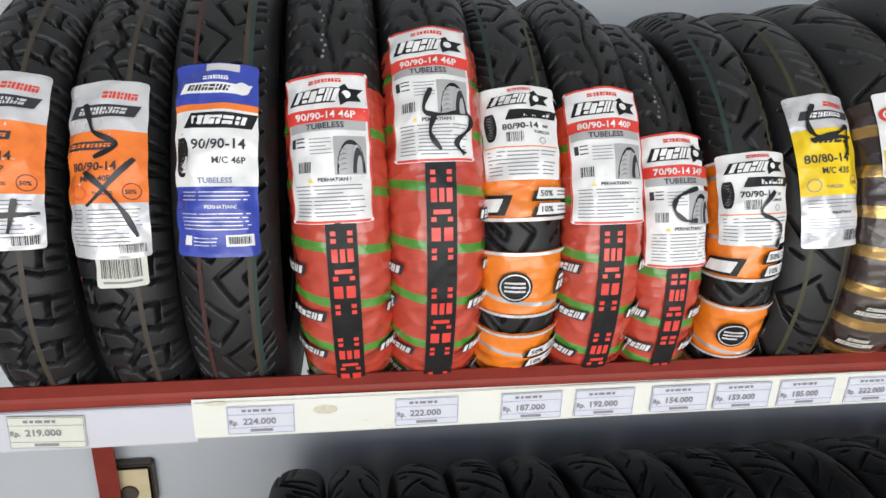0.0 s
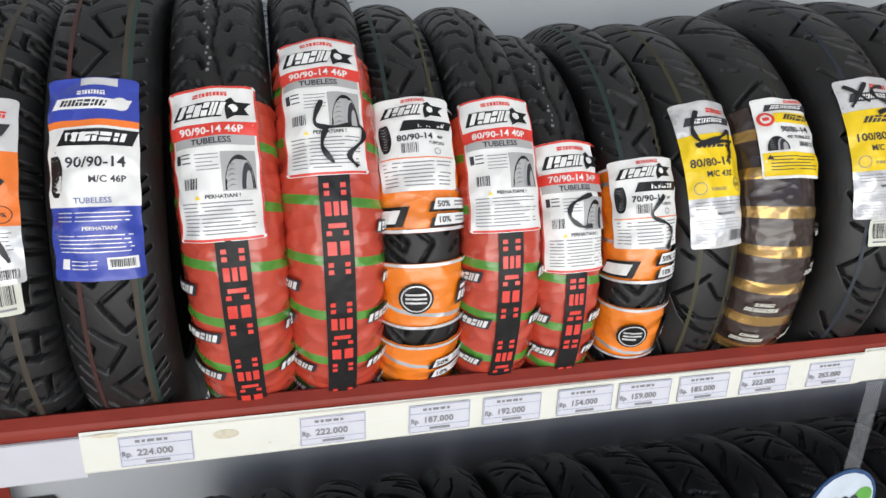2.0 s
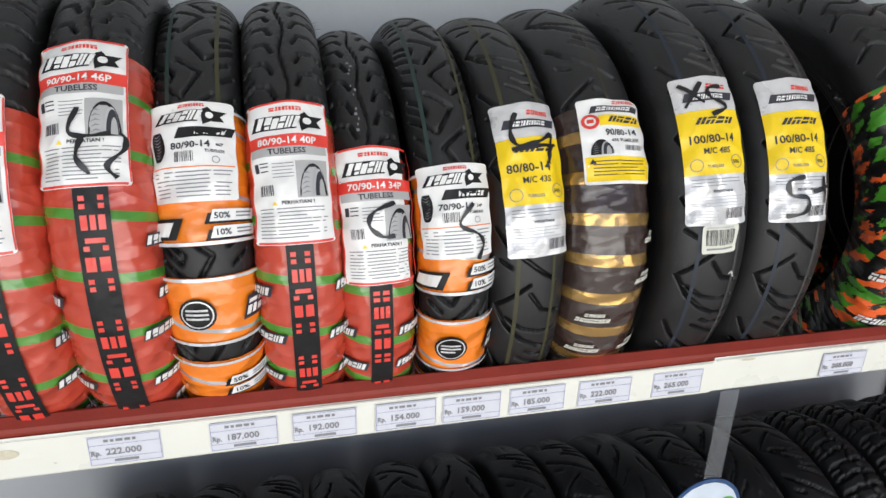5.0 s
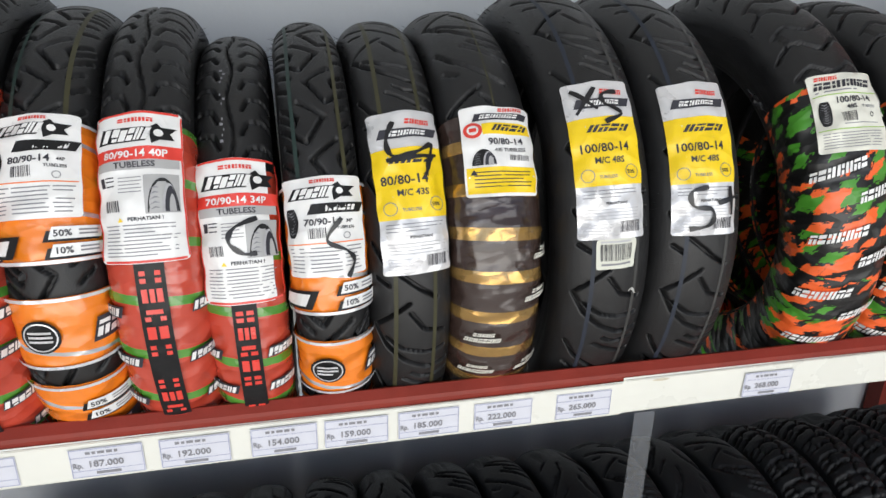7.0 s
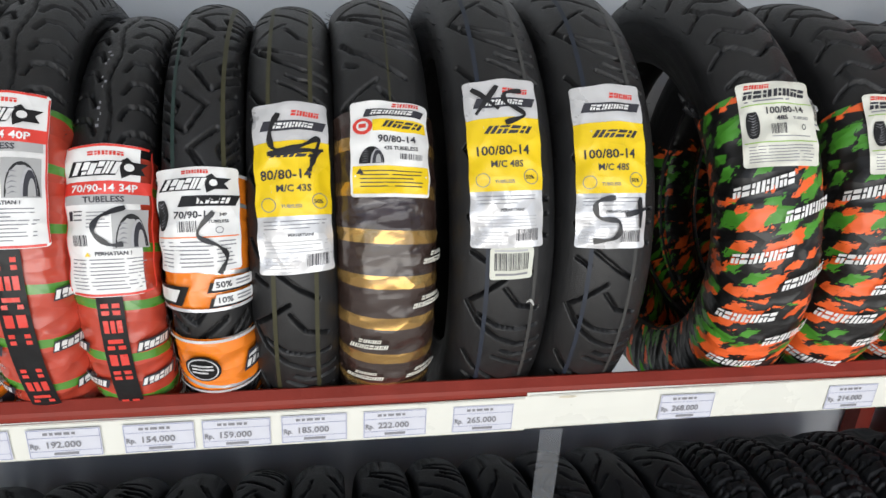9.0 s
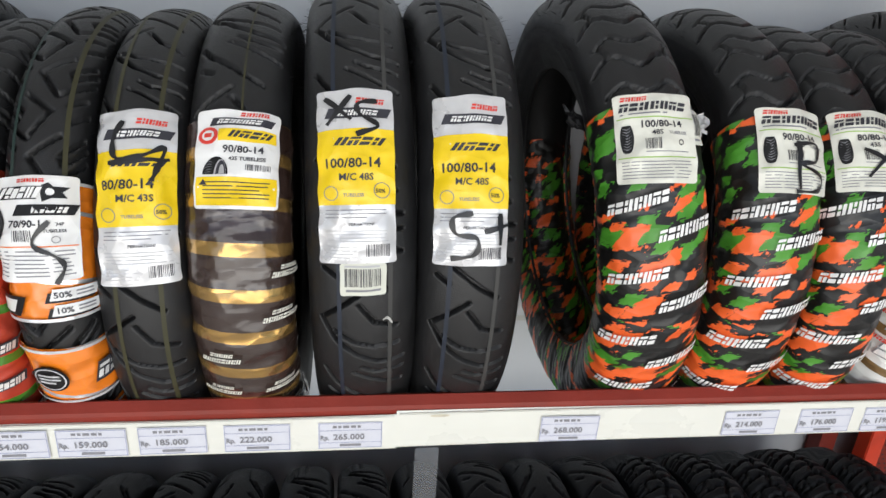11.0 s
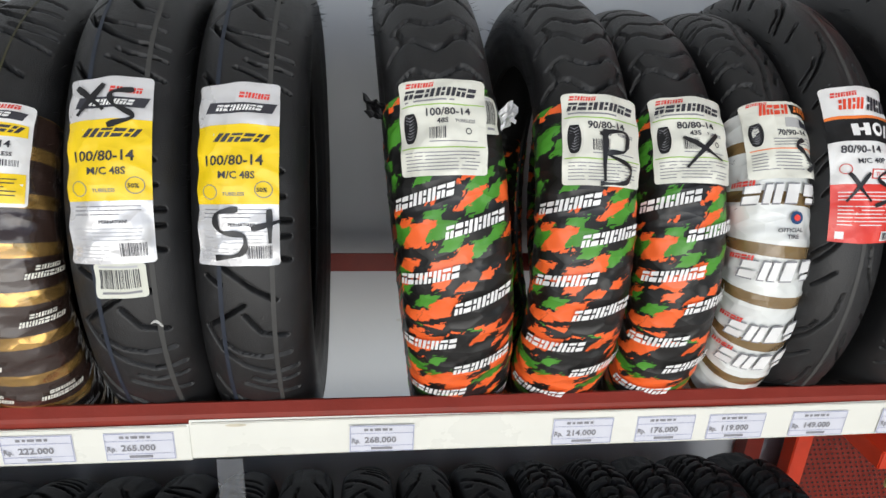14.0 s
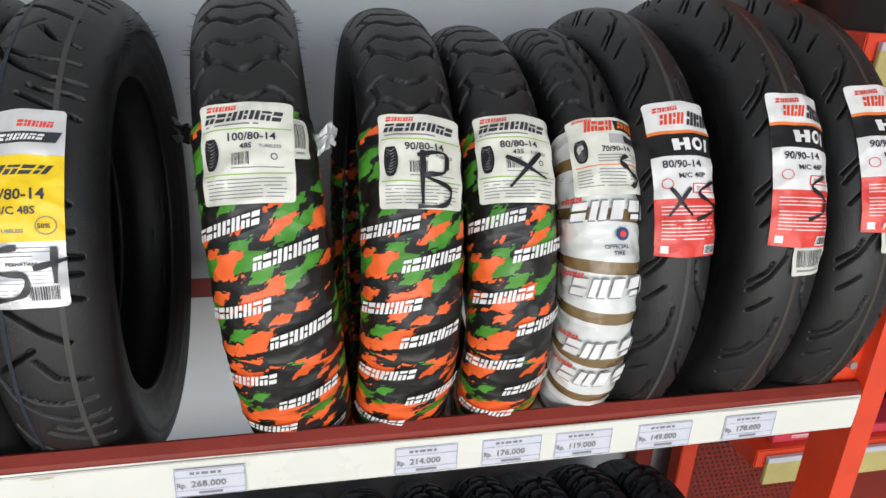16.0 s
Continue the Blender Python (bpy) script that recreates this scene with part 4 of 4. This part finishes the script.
def orange_tyre(T, x, lean, yaw, size, load, top, v0, pen, label, phase, tilt=0.0):
    ob = carcass(T, "hooks", shift=phase)
    for s0, s1 in ((top - 0.125, top - 0.004), (top - 0.218, top - 0.153), (top - 0.32, top - 0.238), (top - 0.42, top - 0.34)):
        f = wrap(T, ob, F_ORANGE, s0, s1, "glossy orange film band with silver edges")
        S = Sheet()
        a, b = -s1 * 1000, -s0 * 1000
        w = T.crown * 1000
        S.rect(SILVER, -w * 1.1, a, w * 1.1, a + 3).rect(SILVER, -w * 1.1, b - 3.5, w * 1.1, b - 0.5)
        m = (a + b) / 2
        if b - a < 70:
            S.disc(BLACKP, -w * 0.18, m, 15).ring(SILVER, -w * 0.18, m, 13, 1.2, 3).lines(SILVER, -w * 0.18 - 9, m - 5, -w * 0.18 + 9, 3, 4, 2, 3)
            S.slab(INK, w * 0.45, m - 10, w * 0.95, m + 12, 6, 2).blocks(WHITE, w * 0.5, m - 6, w * 0.9, m + 8, 2, 4, 3)
        else:
            for dy, pc in ((30, "50%"), (16, "10%")) if b - a > 110 else ((64, "50%"), (50, "10%")):
                S.slab(BLACKP, w * 0.05, b - dy + 3, w * 0.75, b - dy + 12, 3, 2).slab(WHITE, w * 0.12, b - dy, w * 0.78, b - dy + 10, 3, 3).text(INK, pc, w * 0.18, b - dy + 7.6, 5.4, level=4).lines(INK_GREY, w * 0.48, b - dy + 2.5, w * 0.74, 2, 3.2, 1.4, 4)
            S.slab(BLACKP, -w * 0.95, b - 24, -w * 0.35, b - 6, 7, 2).slab(WHITE, -w * 0.9, b - 21, -w * 0.45, b - 9, 5, 3)
        if 70 <= b - a < 110:
            S.slab(INK, -w * 0.7, b - 26, w * 0.75, b - 8, 5, 4).blocks(WHITE, -w * 0.65, b - 24, w * 0.62, b - 10, 6, 4, 5, True)
        on_tyre(T, f, S, 0.0042)
    S2, W, H, base = sheet_orange(size, load)
    for p in pen:
        S2.stroke(MARKER, p, 3.8)
    paste(T, ob, S2, W, H, top, v0, 0.0058, base, "white size label with a black band", tilt, seed=phase * 7)
    for v, m in ((0.022, LINE_Y), (-0.022, LINE_G)):
        stripe(T, ob, m, v, s0=top)
    hairs(T, ob, 90, int(phase * 100))
    return seat(T, ob, x, lean, yaw, label=label)


def bare_tyre(T, x, lean, yaw, tread, sheet, top, v0, lines, label, phase, tilt=0.0, slip=None, papername="paper size label", hair=110):
    ob = carcass(T, tread, 620, 92, 30, shift=phase)
    S, W, H, base = sheet
    paste(T, ob, S, W, H, top, v0, 0.0027, base, papername, tilt, seed=phase * 5)
    if slip:
        barcode_slip(T, ob, top - slip[0], v0 + slip[1], 0.0020 if slip[0] > 0.145 else 0.0046)
    if slip and base is SILVER and T.w > 0.095:
        chalk = Sheet()
        for k in range(4):
            chalk.stroke(SMUDGE, [(17 + k * 1.5, 20 - k), (21 + k, 17 + k * 2), (25 + k * 0.5, 22 + k)], 1.1)
        chalk.build(lambda a, b, up: T.place(-b / 1000, a / 1000, 0.0004), ob, {"marker_stroke": "chalk_mark"})
    for v, m in lines:
        stripe(T, ob, m, v)
    hairs(T, ob, hair, int(phase * 100) + 7)
    return seat(T, ob, x, lean, yaw, label=label)


def gold_tyre(T, x, lean, yaw, top, v0, label):
    ob = carcass(T, "sweeps", shift=0.03)
    f = wrap(T, ob, F_GOLD, -0.3, top - 0.004, "brown film with gold bands")
    S = Sheet()
    w = T.crown * 1000
    for y, a in ((47, -0.45), (5, 0.45), (89, -0.5), (131, -0.1), (131, 0.5), (-37, 0.6), (89, 0.4)):
        S.blocks(CREAM, w * a, y - 8, w * a + 20, y - 4, 5, 1).blocks(CREAM, w * a - 8, y - 2, w * a + 26, y + 3, 8, 1.5)
    on_tyre(T, f, S, 0.0042)
    S2, W, H, base = sheet_gold()
    paste(T, ob, S2, W, H, top, v0, 0.0058, base, "white and yellow size label", 1.5, seed=4)
    stripe(T, ob, LINE_Y, 0.006, 0.0018, s0=top)
    hairs(T, ob, 90, 61)
    return seat(T, ob, x, lean, yaw, label=label)


def camo_tyre(T, x, lean, yaw, size, load, top, v0, pen, label, phase, tilt=0.0):
    ob = carcass(T, "waves", shift=phase)
    f = wrap_around(T, ob, F_CAMO, -0.85, top - 0.004, "camouflage film in black, green and orange")
    S = Sheet()
    w = T.crown * 1000
    g = random.Random(int(phase * 1000))
    for k in range(10):
        y = -top * 1000 + 89 + k * 35
        a = -w * 0.85 if k % 2 == 0 else -w * 0.2
        a += g.uniform(-6, 6)
        S.blocks(WHITE, a, y, a + 54, y + 10.5, 7, 2, 2)
    on_tyre(T, f, S, 0.0042, 0.2)
    S2, W, H, base = sheet_camo(size, load, pen)
    paste(T, ob, S2, W, H, top, v0, 0.0058, base, "cream size label with green lines", tilt, seed=phase * 3)
    if T.w > 0.095:
        barcode_slip(T, ob, top - 0.014, v0 + 0.037, 0.0048, 17, 36)
        flap(T, ob, SILVER, 0.17, T.crown * 1.25, 1, 3)
        flap(T, ob, BLACKP, 0.2, -T.crown * 1.3, -1, 5)
    hairs(T, ob, 90, int(phase * 100))
    return seat(T, ob, x, lean, yaw, label=label)


def white_tyre(T, x, lean, yaw, top, v0, label):
    ob = carcass(T, "ribs", shift=0.02)
    f = wrap(T, ob, F_WHITE, -0.32, top - 0.004, "white film with brown bands")
    S = Sheet()
    w = T.crown * 1000
    for y in (-top * 1000 + 78, -top * 1000 + 150, -top * 1000 + 215, -top * 1000 + 250):
        S.blocks(REDP, -w * 0.9, y - 2, -w * 0.5, y + 3, 4, 1).blocks(INK_GREY, -w * 0.75, y + 2, w * 0.8, y + 22, 5, 4, 2, True).blocks(WHITE, -w * 0.72, y + 3.4, w * 0.78, y + 20.6, 5, 4, 3, True)
    y = -top * 1000 + 112
    S.disc(SIGN_BLUE, w * 0.1, y, 6).disc(REDP, w * 0.1, y, 3, 3).text(INK, "OFFICIAL", -w * 0.2, y + 13, 4).text(INK, "TIRE", -w * 0.05, y + 19, 4)
    on_tyre(T, f, S, 0.0042)
    S2, W, H, base = sheet_eco([[(46, 40), (40, 46), (48, 54), (56, 62), (48, 70)]])
    paste(T, ob, S2, W * 0.95, H, top, v0, 0.0058, base, "white and orange size label", 0, seed=2)
    hairs(T, ob, 80, 71)
    return seat(T, ob, x, lean, yaw, label=label)


T90, T80, T70 = Tyre(0.090, 90), Tyre(0.080, 90), Tyre(0.070, 90)
T70B, U80B, C100, C90, C80, W70, H80, H90 = Tyre(0.07, 90, 0.2455), Tyre(0.08, 80, 0.246), Tyre(0.1, 80, 0.262), Tyre(0.09, 80, 0.2565), Tyre(0.08, 80, 0.2515), Tyre(0.072, 90, 0.2515), Tyre(0.08, 90, 0.26), Tyre(0.09, 90, 0.268)
P90, P80 = Tyre(0.086, 90, 0.2588), Tyre(0.078, 90, 0.2498)
U100, U90, U80 = Tyre(0.100, 80), Tyre(0.090, 80), Tyre(0.080, 80)

X_S = [(8, 8), (30, 30)], [(30, 8), (10, 34)], [(52, 12), (36, 16), (38, 26), (52, 36), (34, 44)]
bare_tyre(T80, 0.78, 0, 0, "blocks", sheet_cross("80/90-14", [[(46, 110), (40, 138)], [(30, 124), (62, 122)]]), 0.19, 0.0, [(0.012, LINE_T)], "black block-tread tyre with an orange and silver paper label", 0.01, papername="orange and silver paper label")
bare_tyre(T80, 0.868, -1.5, 0, "blocks", sheet_cross("80/90-14", [[(20, 22), (26, 46), (44, 58), (26, 68)], [(56, 70), (20, 108)], [(20, 80), (44, 108), (56, 134)]]), 0.182, -0.004, [(0.014, LINE_T)], "black block-tread tyre with a scribbled orange paper label", 0.02, papername="orange and silver paper label with black scribble", slip=(0.148, 0.008))
bare_tyre(T90, 0.955, 0, 0, "hooks", sheet_blue(), 0.18, -0.002, [(-0.02, LINE_R), (0.022, LINE_T), (0.026, LINE_G)], "black tyre with a blue and white paper label", 0.03, papername="blue and white size label")
red_tyre(P90, 1.056, -2.5, 0, "90/90-14 46P", 0.171, -0.006, [], "tyre wrapped in red film with a white size label", 0.01)
red_tyre(P90, 1.142, -1.5, 0, "90/90-14 46P", 0.222, -0.004, [[(32, 64), (26, 84), (40, 88), (60, 86), (62, 98), (50, 112), (56, 122)], [(34, 88), (30, 104), (38, 118)]], "tyre wrapped in red film with a scribbled size label", 0.05)
orange_tyre(P80, 1.222, -1.5, 0, "80/90-14", "46P", 0.182, -0.002, [], "tyre wrapped in orange film bands with a white label", 0.02)
red_tyre(P80, 1.302, -1.5, 0, "80/90-14 40P", 0.182, -0.002, [], "narrow tyre wrapped in red film with a white label", 0.07)
red_tyre(T70, 1.374, -1.5, 0, "70/90-14 34P", 0.157, -0.002, [[(46, 54), (28, 62), (24, 74), (34, 84), (44, 84)]], "smallest tyre wrapped in red film with a pen curve", 0.09)
orange_tyre(T70B, 1.452, -2.0, 0, "70/90-14", "34P", 0.128, -0.002, [[(46, 38), (34, 56), (48, 66), (54, 76), (48, 90)]], "narrow tyre wrapped in orange film with a pen squiggle", 0.05)
bare_tyre(U80B, 1.527, -1.0, 0, "sweeps", sheet_yellow("80/80-14", "M/C 43S", [[(24, 12), (16, 30), (20, 46), (40, 44), (56, 36), (50, 56), (46, 66)], [(14, 50), (60, 46)]]), 0.19, 0.0, [(-0.018, LINE_Y), (0.02, LINE_Y)], "slim black tyre with a yellow and silver label", 0.085, tilt=-2, papername="yellow and silver size label")
gold_tyre(U90, 1.612, -1.0, 0, 0.182, 0.004, "tyre wrapped in brown film with gold bands")
bare_tyre(U100, 1.722, -2.0, 0, "sweeps", sheet_yellow("100/80-14", "M/C 48S", X_S), 0.192, -0.004, [(-0.022, LINE_B), (0.024, LINE_W)], "wide black tyre with a yellow label and barcode slip", 0.084, papername="yellow and silver size label", slip=(0.155, 0.004))
bare_tyre(U100, 1.822, -0.5, 0, "sweeps", sheet_yellow("100/80-14", "M/C 48S", [[(34, 108), (18, 112), (20, 126), (38, 130), (36, 144), (16, 148)], [(58, 108), (58, 136)], [(44, 124), (66, 118)]]), 0.19, -0.006, [(-0.024, LINE_B), (0.02, LINE_W)], "wide black tyre with a scribbled yellow label", 0.092, papername="yellow and silver size label")
camo_tyre(C100, 2.005, -6.5, 0, "100/80-14", "48S", 0.19, 0.0, [], "wide tyre wrapped in camouflage film, leaning beside a gap", 0.02, 5)
camo_tyre(C90, 2.124, 0.5, 0, "90/80-14", "43S", 0.19, 0.006, [[(34, 34), (34, 80)], [(30, 38), (52, 36), (52, 52), (36, 56), (56, 66), (52, 80), (30, 82)]], "tyre wrapped in camouflage film with a pen letter", 0.05, 2)
camo_tyre(C80, 2.222, -1.0, 0, "80/80-14", "43S", 0.202, 0.002, [[(24, 42), (58, 62)], [(54, 38), (26, 70)]], "narrow tyre wrapped in camouflage film with a pen cross", 0.08, 2)
white_tyre(W70, 2.31, -0.5, 0, 0.2, 0.0, "narrow tyre wrapped in white and brown film")
bare_tyre(H80, 2.379, 0, 0, "strokes", sheet_tri("80/90-14", "M/C 40P", [[(14, 86), (32, 112)], [(32, 86), (12, 112)], [(60, 80), (40, 90), (50, 100), (58, 106), (36, 116)]]), 0.202, 0.0, [(0.0, LINE_W)], "black tyre with a red, white and black label", 0.02, papername="red, white and black size label")
bare_tyre(H90, 2.491, 0, 0, "strokes", sheet_tri("90/90-14", "M/C 46P", [[(52, 82), (36, 92), (48, 104), (50, 116), (34, 124)]]), 0.196, 0.008, [(0.0, LINE_T)], "wide black tyre with a red and white label", 0.05, tilt=3, papername="red, white and black size label", slip=(0.148, 0.004))
bare_tyre(H90, 2.589, 0, 0, "strokes", sheet_tri("90/90-14", "M/C 46P", [[(56, 84), (40, 94), (52, 106)]]), 0.208, 0.004, [(0.0, LINE_T)], "wide black tyre beside the red post with a label", 0.03, papername="red, white and black size label", slip=(0.14, 0.006))

# ---- lower row: plain dark tyres ----
L82 = Tyre(0.083, 92, 0.243)
low = [carcass(L82, k, 220, 44, 24, material=RUBBER_LOWER) for k in ("sweeps", "strokes", "blocks")]
rnd = random.Random(5)
first = set()
for i in range(18):
    k = (0, 1, 0, 0, 1)[i % 5] if i < 13 else 2
    ob = low[k]
    y, z = centre(L82)
    m = Matrix.Translation((0.972 + 0.0957 * i + rnd.uniform(-0.002, 0.002), y, z - DROP)) @ Matrix.Rotation(radians(rnd.uniform(-1, 1)), 4, "Z") @ Matrix.Rotation(radians(rnd.uniform(-1.2, 1.2)), 4, "Y") @ Matrix.Rotation(rnd.uniform(-0.2, 0.2), 4, "X")
    if k in first:
        ob = copy_thing(ob, m)
    else:
        first.add(k)
        ob.matrix_world = m
    tagged(ob, "plain black block-tread tyre on the lower rails" if k == 2 else "plain black rubber tyre on the lower rails", "tyre", "tyres on the lower row")

# ---- wall socket ----
sock = new("wall_socket")
sock.location = (0.664, 0.53, 0.514)
tagged(sock, "old wall socket with dark frame and yellowed face", "socket")
part("frame", box(-0.036, 0.036, -0.02, 0, -0.045, 0.045, 0.004), SOCKET_DARK, sock)
part("face", box(-0.031, 0.031, -0.025, -0.019, -0.039, 0.039, 0.003), SOCKET_FACE, sock)
hole = bmesh.new()
bmesh.ops.create_cone(hole, cap_ends=True, segments=20, radius1=0.017, radius2=0.015, depth=0.006, matrix=pose(-0.008, -0.026, -0.014, 90))
part("outlet", hole, SOCKET_DARK, sock)

# ---- clear hanger with a round sign ----
hang = new("hanging_sign")
hang.location = (1.79, -0.0012, 0.985)
tagged(hang, "round blue and green sign on a clear plastic hanger", "sign")
part("hanger", box(-0.0125, 0.0125, -0.0005, 0.0005, -0.16, -0.02), clear, hang)
disc = bmesh.new()
bmesh.ops.create_cone(disc, cap_ends=True, segments=40, radius1=0.052, radius2=0.052, depth=0.0015, matrix=pose(-0.005, -0.0025, -0.197, 90))
plate = part("plate", disc, SIGN_BLUE, hang)
S = Sheet()
S.disc(SKY_PRINT, 0, 0, 47.5, 1).disc(SIGN_GREEN, -32, 2, 11, 2).disc(SIGN_GREEN, 30, -8, 14, 2).disc(SIGN_GREEN, 37, 6, 8, 2).disc(SIGN_GREEN, -24, 12, 8, 2).rect(OLIVE, -38, 12, 38, 17, 3).slab(SIGN_BLUE, -36, 17, 36, 30, 0, 3).text(INK, ",000", -26, 8, 21, level=4).lines(WHITE, -22, 18, 24, 3, 6, 3, 3)
S.build(lambda a, b, up: (-0.005 + a / 1000, -0.0035 - up, -0.197 - b / 1000), plate)

# ---- the neighbouring red shelf unit ----
unit = new("shelf_unit")
tagged(unit, "red perforated steel shelf unit beside the tyre rack", "shelf unit")
part("post", box(2.765, 2.8, 0.44, 0.475, 0, 2.1, 0.002), ORANGE_RED, unit)
panel = bmesh.new()
box(2.8, 4.2, 0.468, 0.472, 0.1, 2.1, 0, panel)
part("back_panel", panel, RED, unit)
dots = bmesh.new()
for i in range(34):
    for k in range(60):
        bmesh.ops.create_circle(dots, cap_ends=True, segments=6, radius=0.0028, matrix=pose(2.815 + i * 0.012 + (k % 2) * 0.006, 0.4665, 0.35 + k * 0.012, 90))
tagged(part("perforation", dots, BLACKBOX, unit), kind="stuff")
for z in (0.708, 1.392):
    # shelf red brightened in its colour, as its left end catches the light
    sh = part("shelf", box(2.783, 4.2, 0.27, 0.466, z - 0.036, z, 0.002), ORANGE_RED, unit)
    part("ticket_rail", box(2.802, 4.2, 0.262, 0.269, z - 0.068, z - 0.022, 0.001), OLIVE, sh, "olive card ticket rail with a white top")
    part("rail_edge", box(2.802, 4.2, 0.2605, 0.2685, z - 0.022, z - 0.011, 0.0005), STRIP_B, sh)


def carton(x0, x1, y0, y1, z0, z1, m, label):
    ob = tagged(part("carton", box(x0, x1, y0, y1, z0, z1, 0.0015), m), label, "box", "cartons on the shelf unit")
    S = Sheet()
    w, h = (x1 - x0) * 1000, (z1 - z0) * 1000
    S.rect(WHITE, w * 0.12, h * 0.3, w * 0.6, h * 0.42).rect(WHITE, w * 0.12, h * 0.52, w * 0.4, h * 0.6)
    S.build(lambda a, b, up: (x0 + a / 1000, y0 - 0.0004 - up, z1 - b / 1000), ob)


carton(2.822, 3.12, 0.285, 0.45, 0.7085, 0.7275, PINK, "flat red carton with white print on the shelf")
for i in range(3):
    carton(3.13 + i * 0.15, 3.27 + i * 0.15, 0.285, 0.45, 0.7085, 0.84 + 0.02 * (i % 2), BLACKBOX, "black carton with white print on the shelf")
for i in range(4):
    carton(2.82 + i * 0.14, 2.95 + i * 0.14, 0.285, 0.45, 1.3925, 1.53, BLACKBOX, "large black carton on the upper shelf")
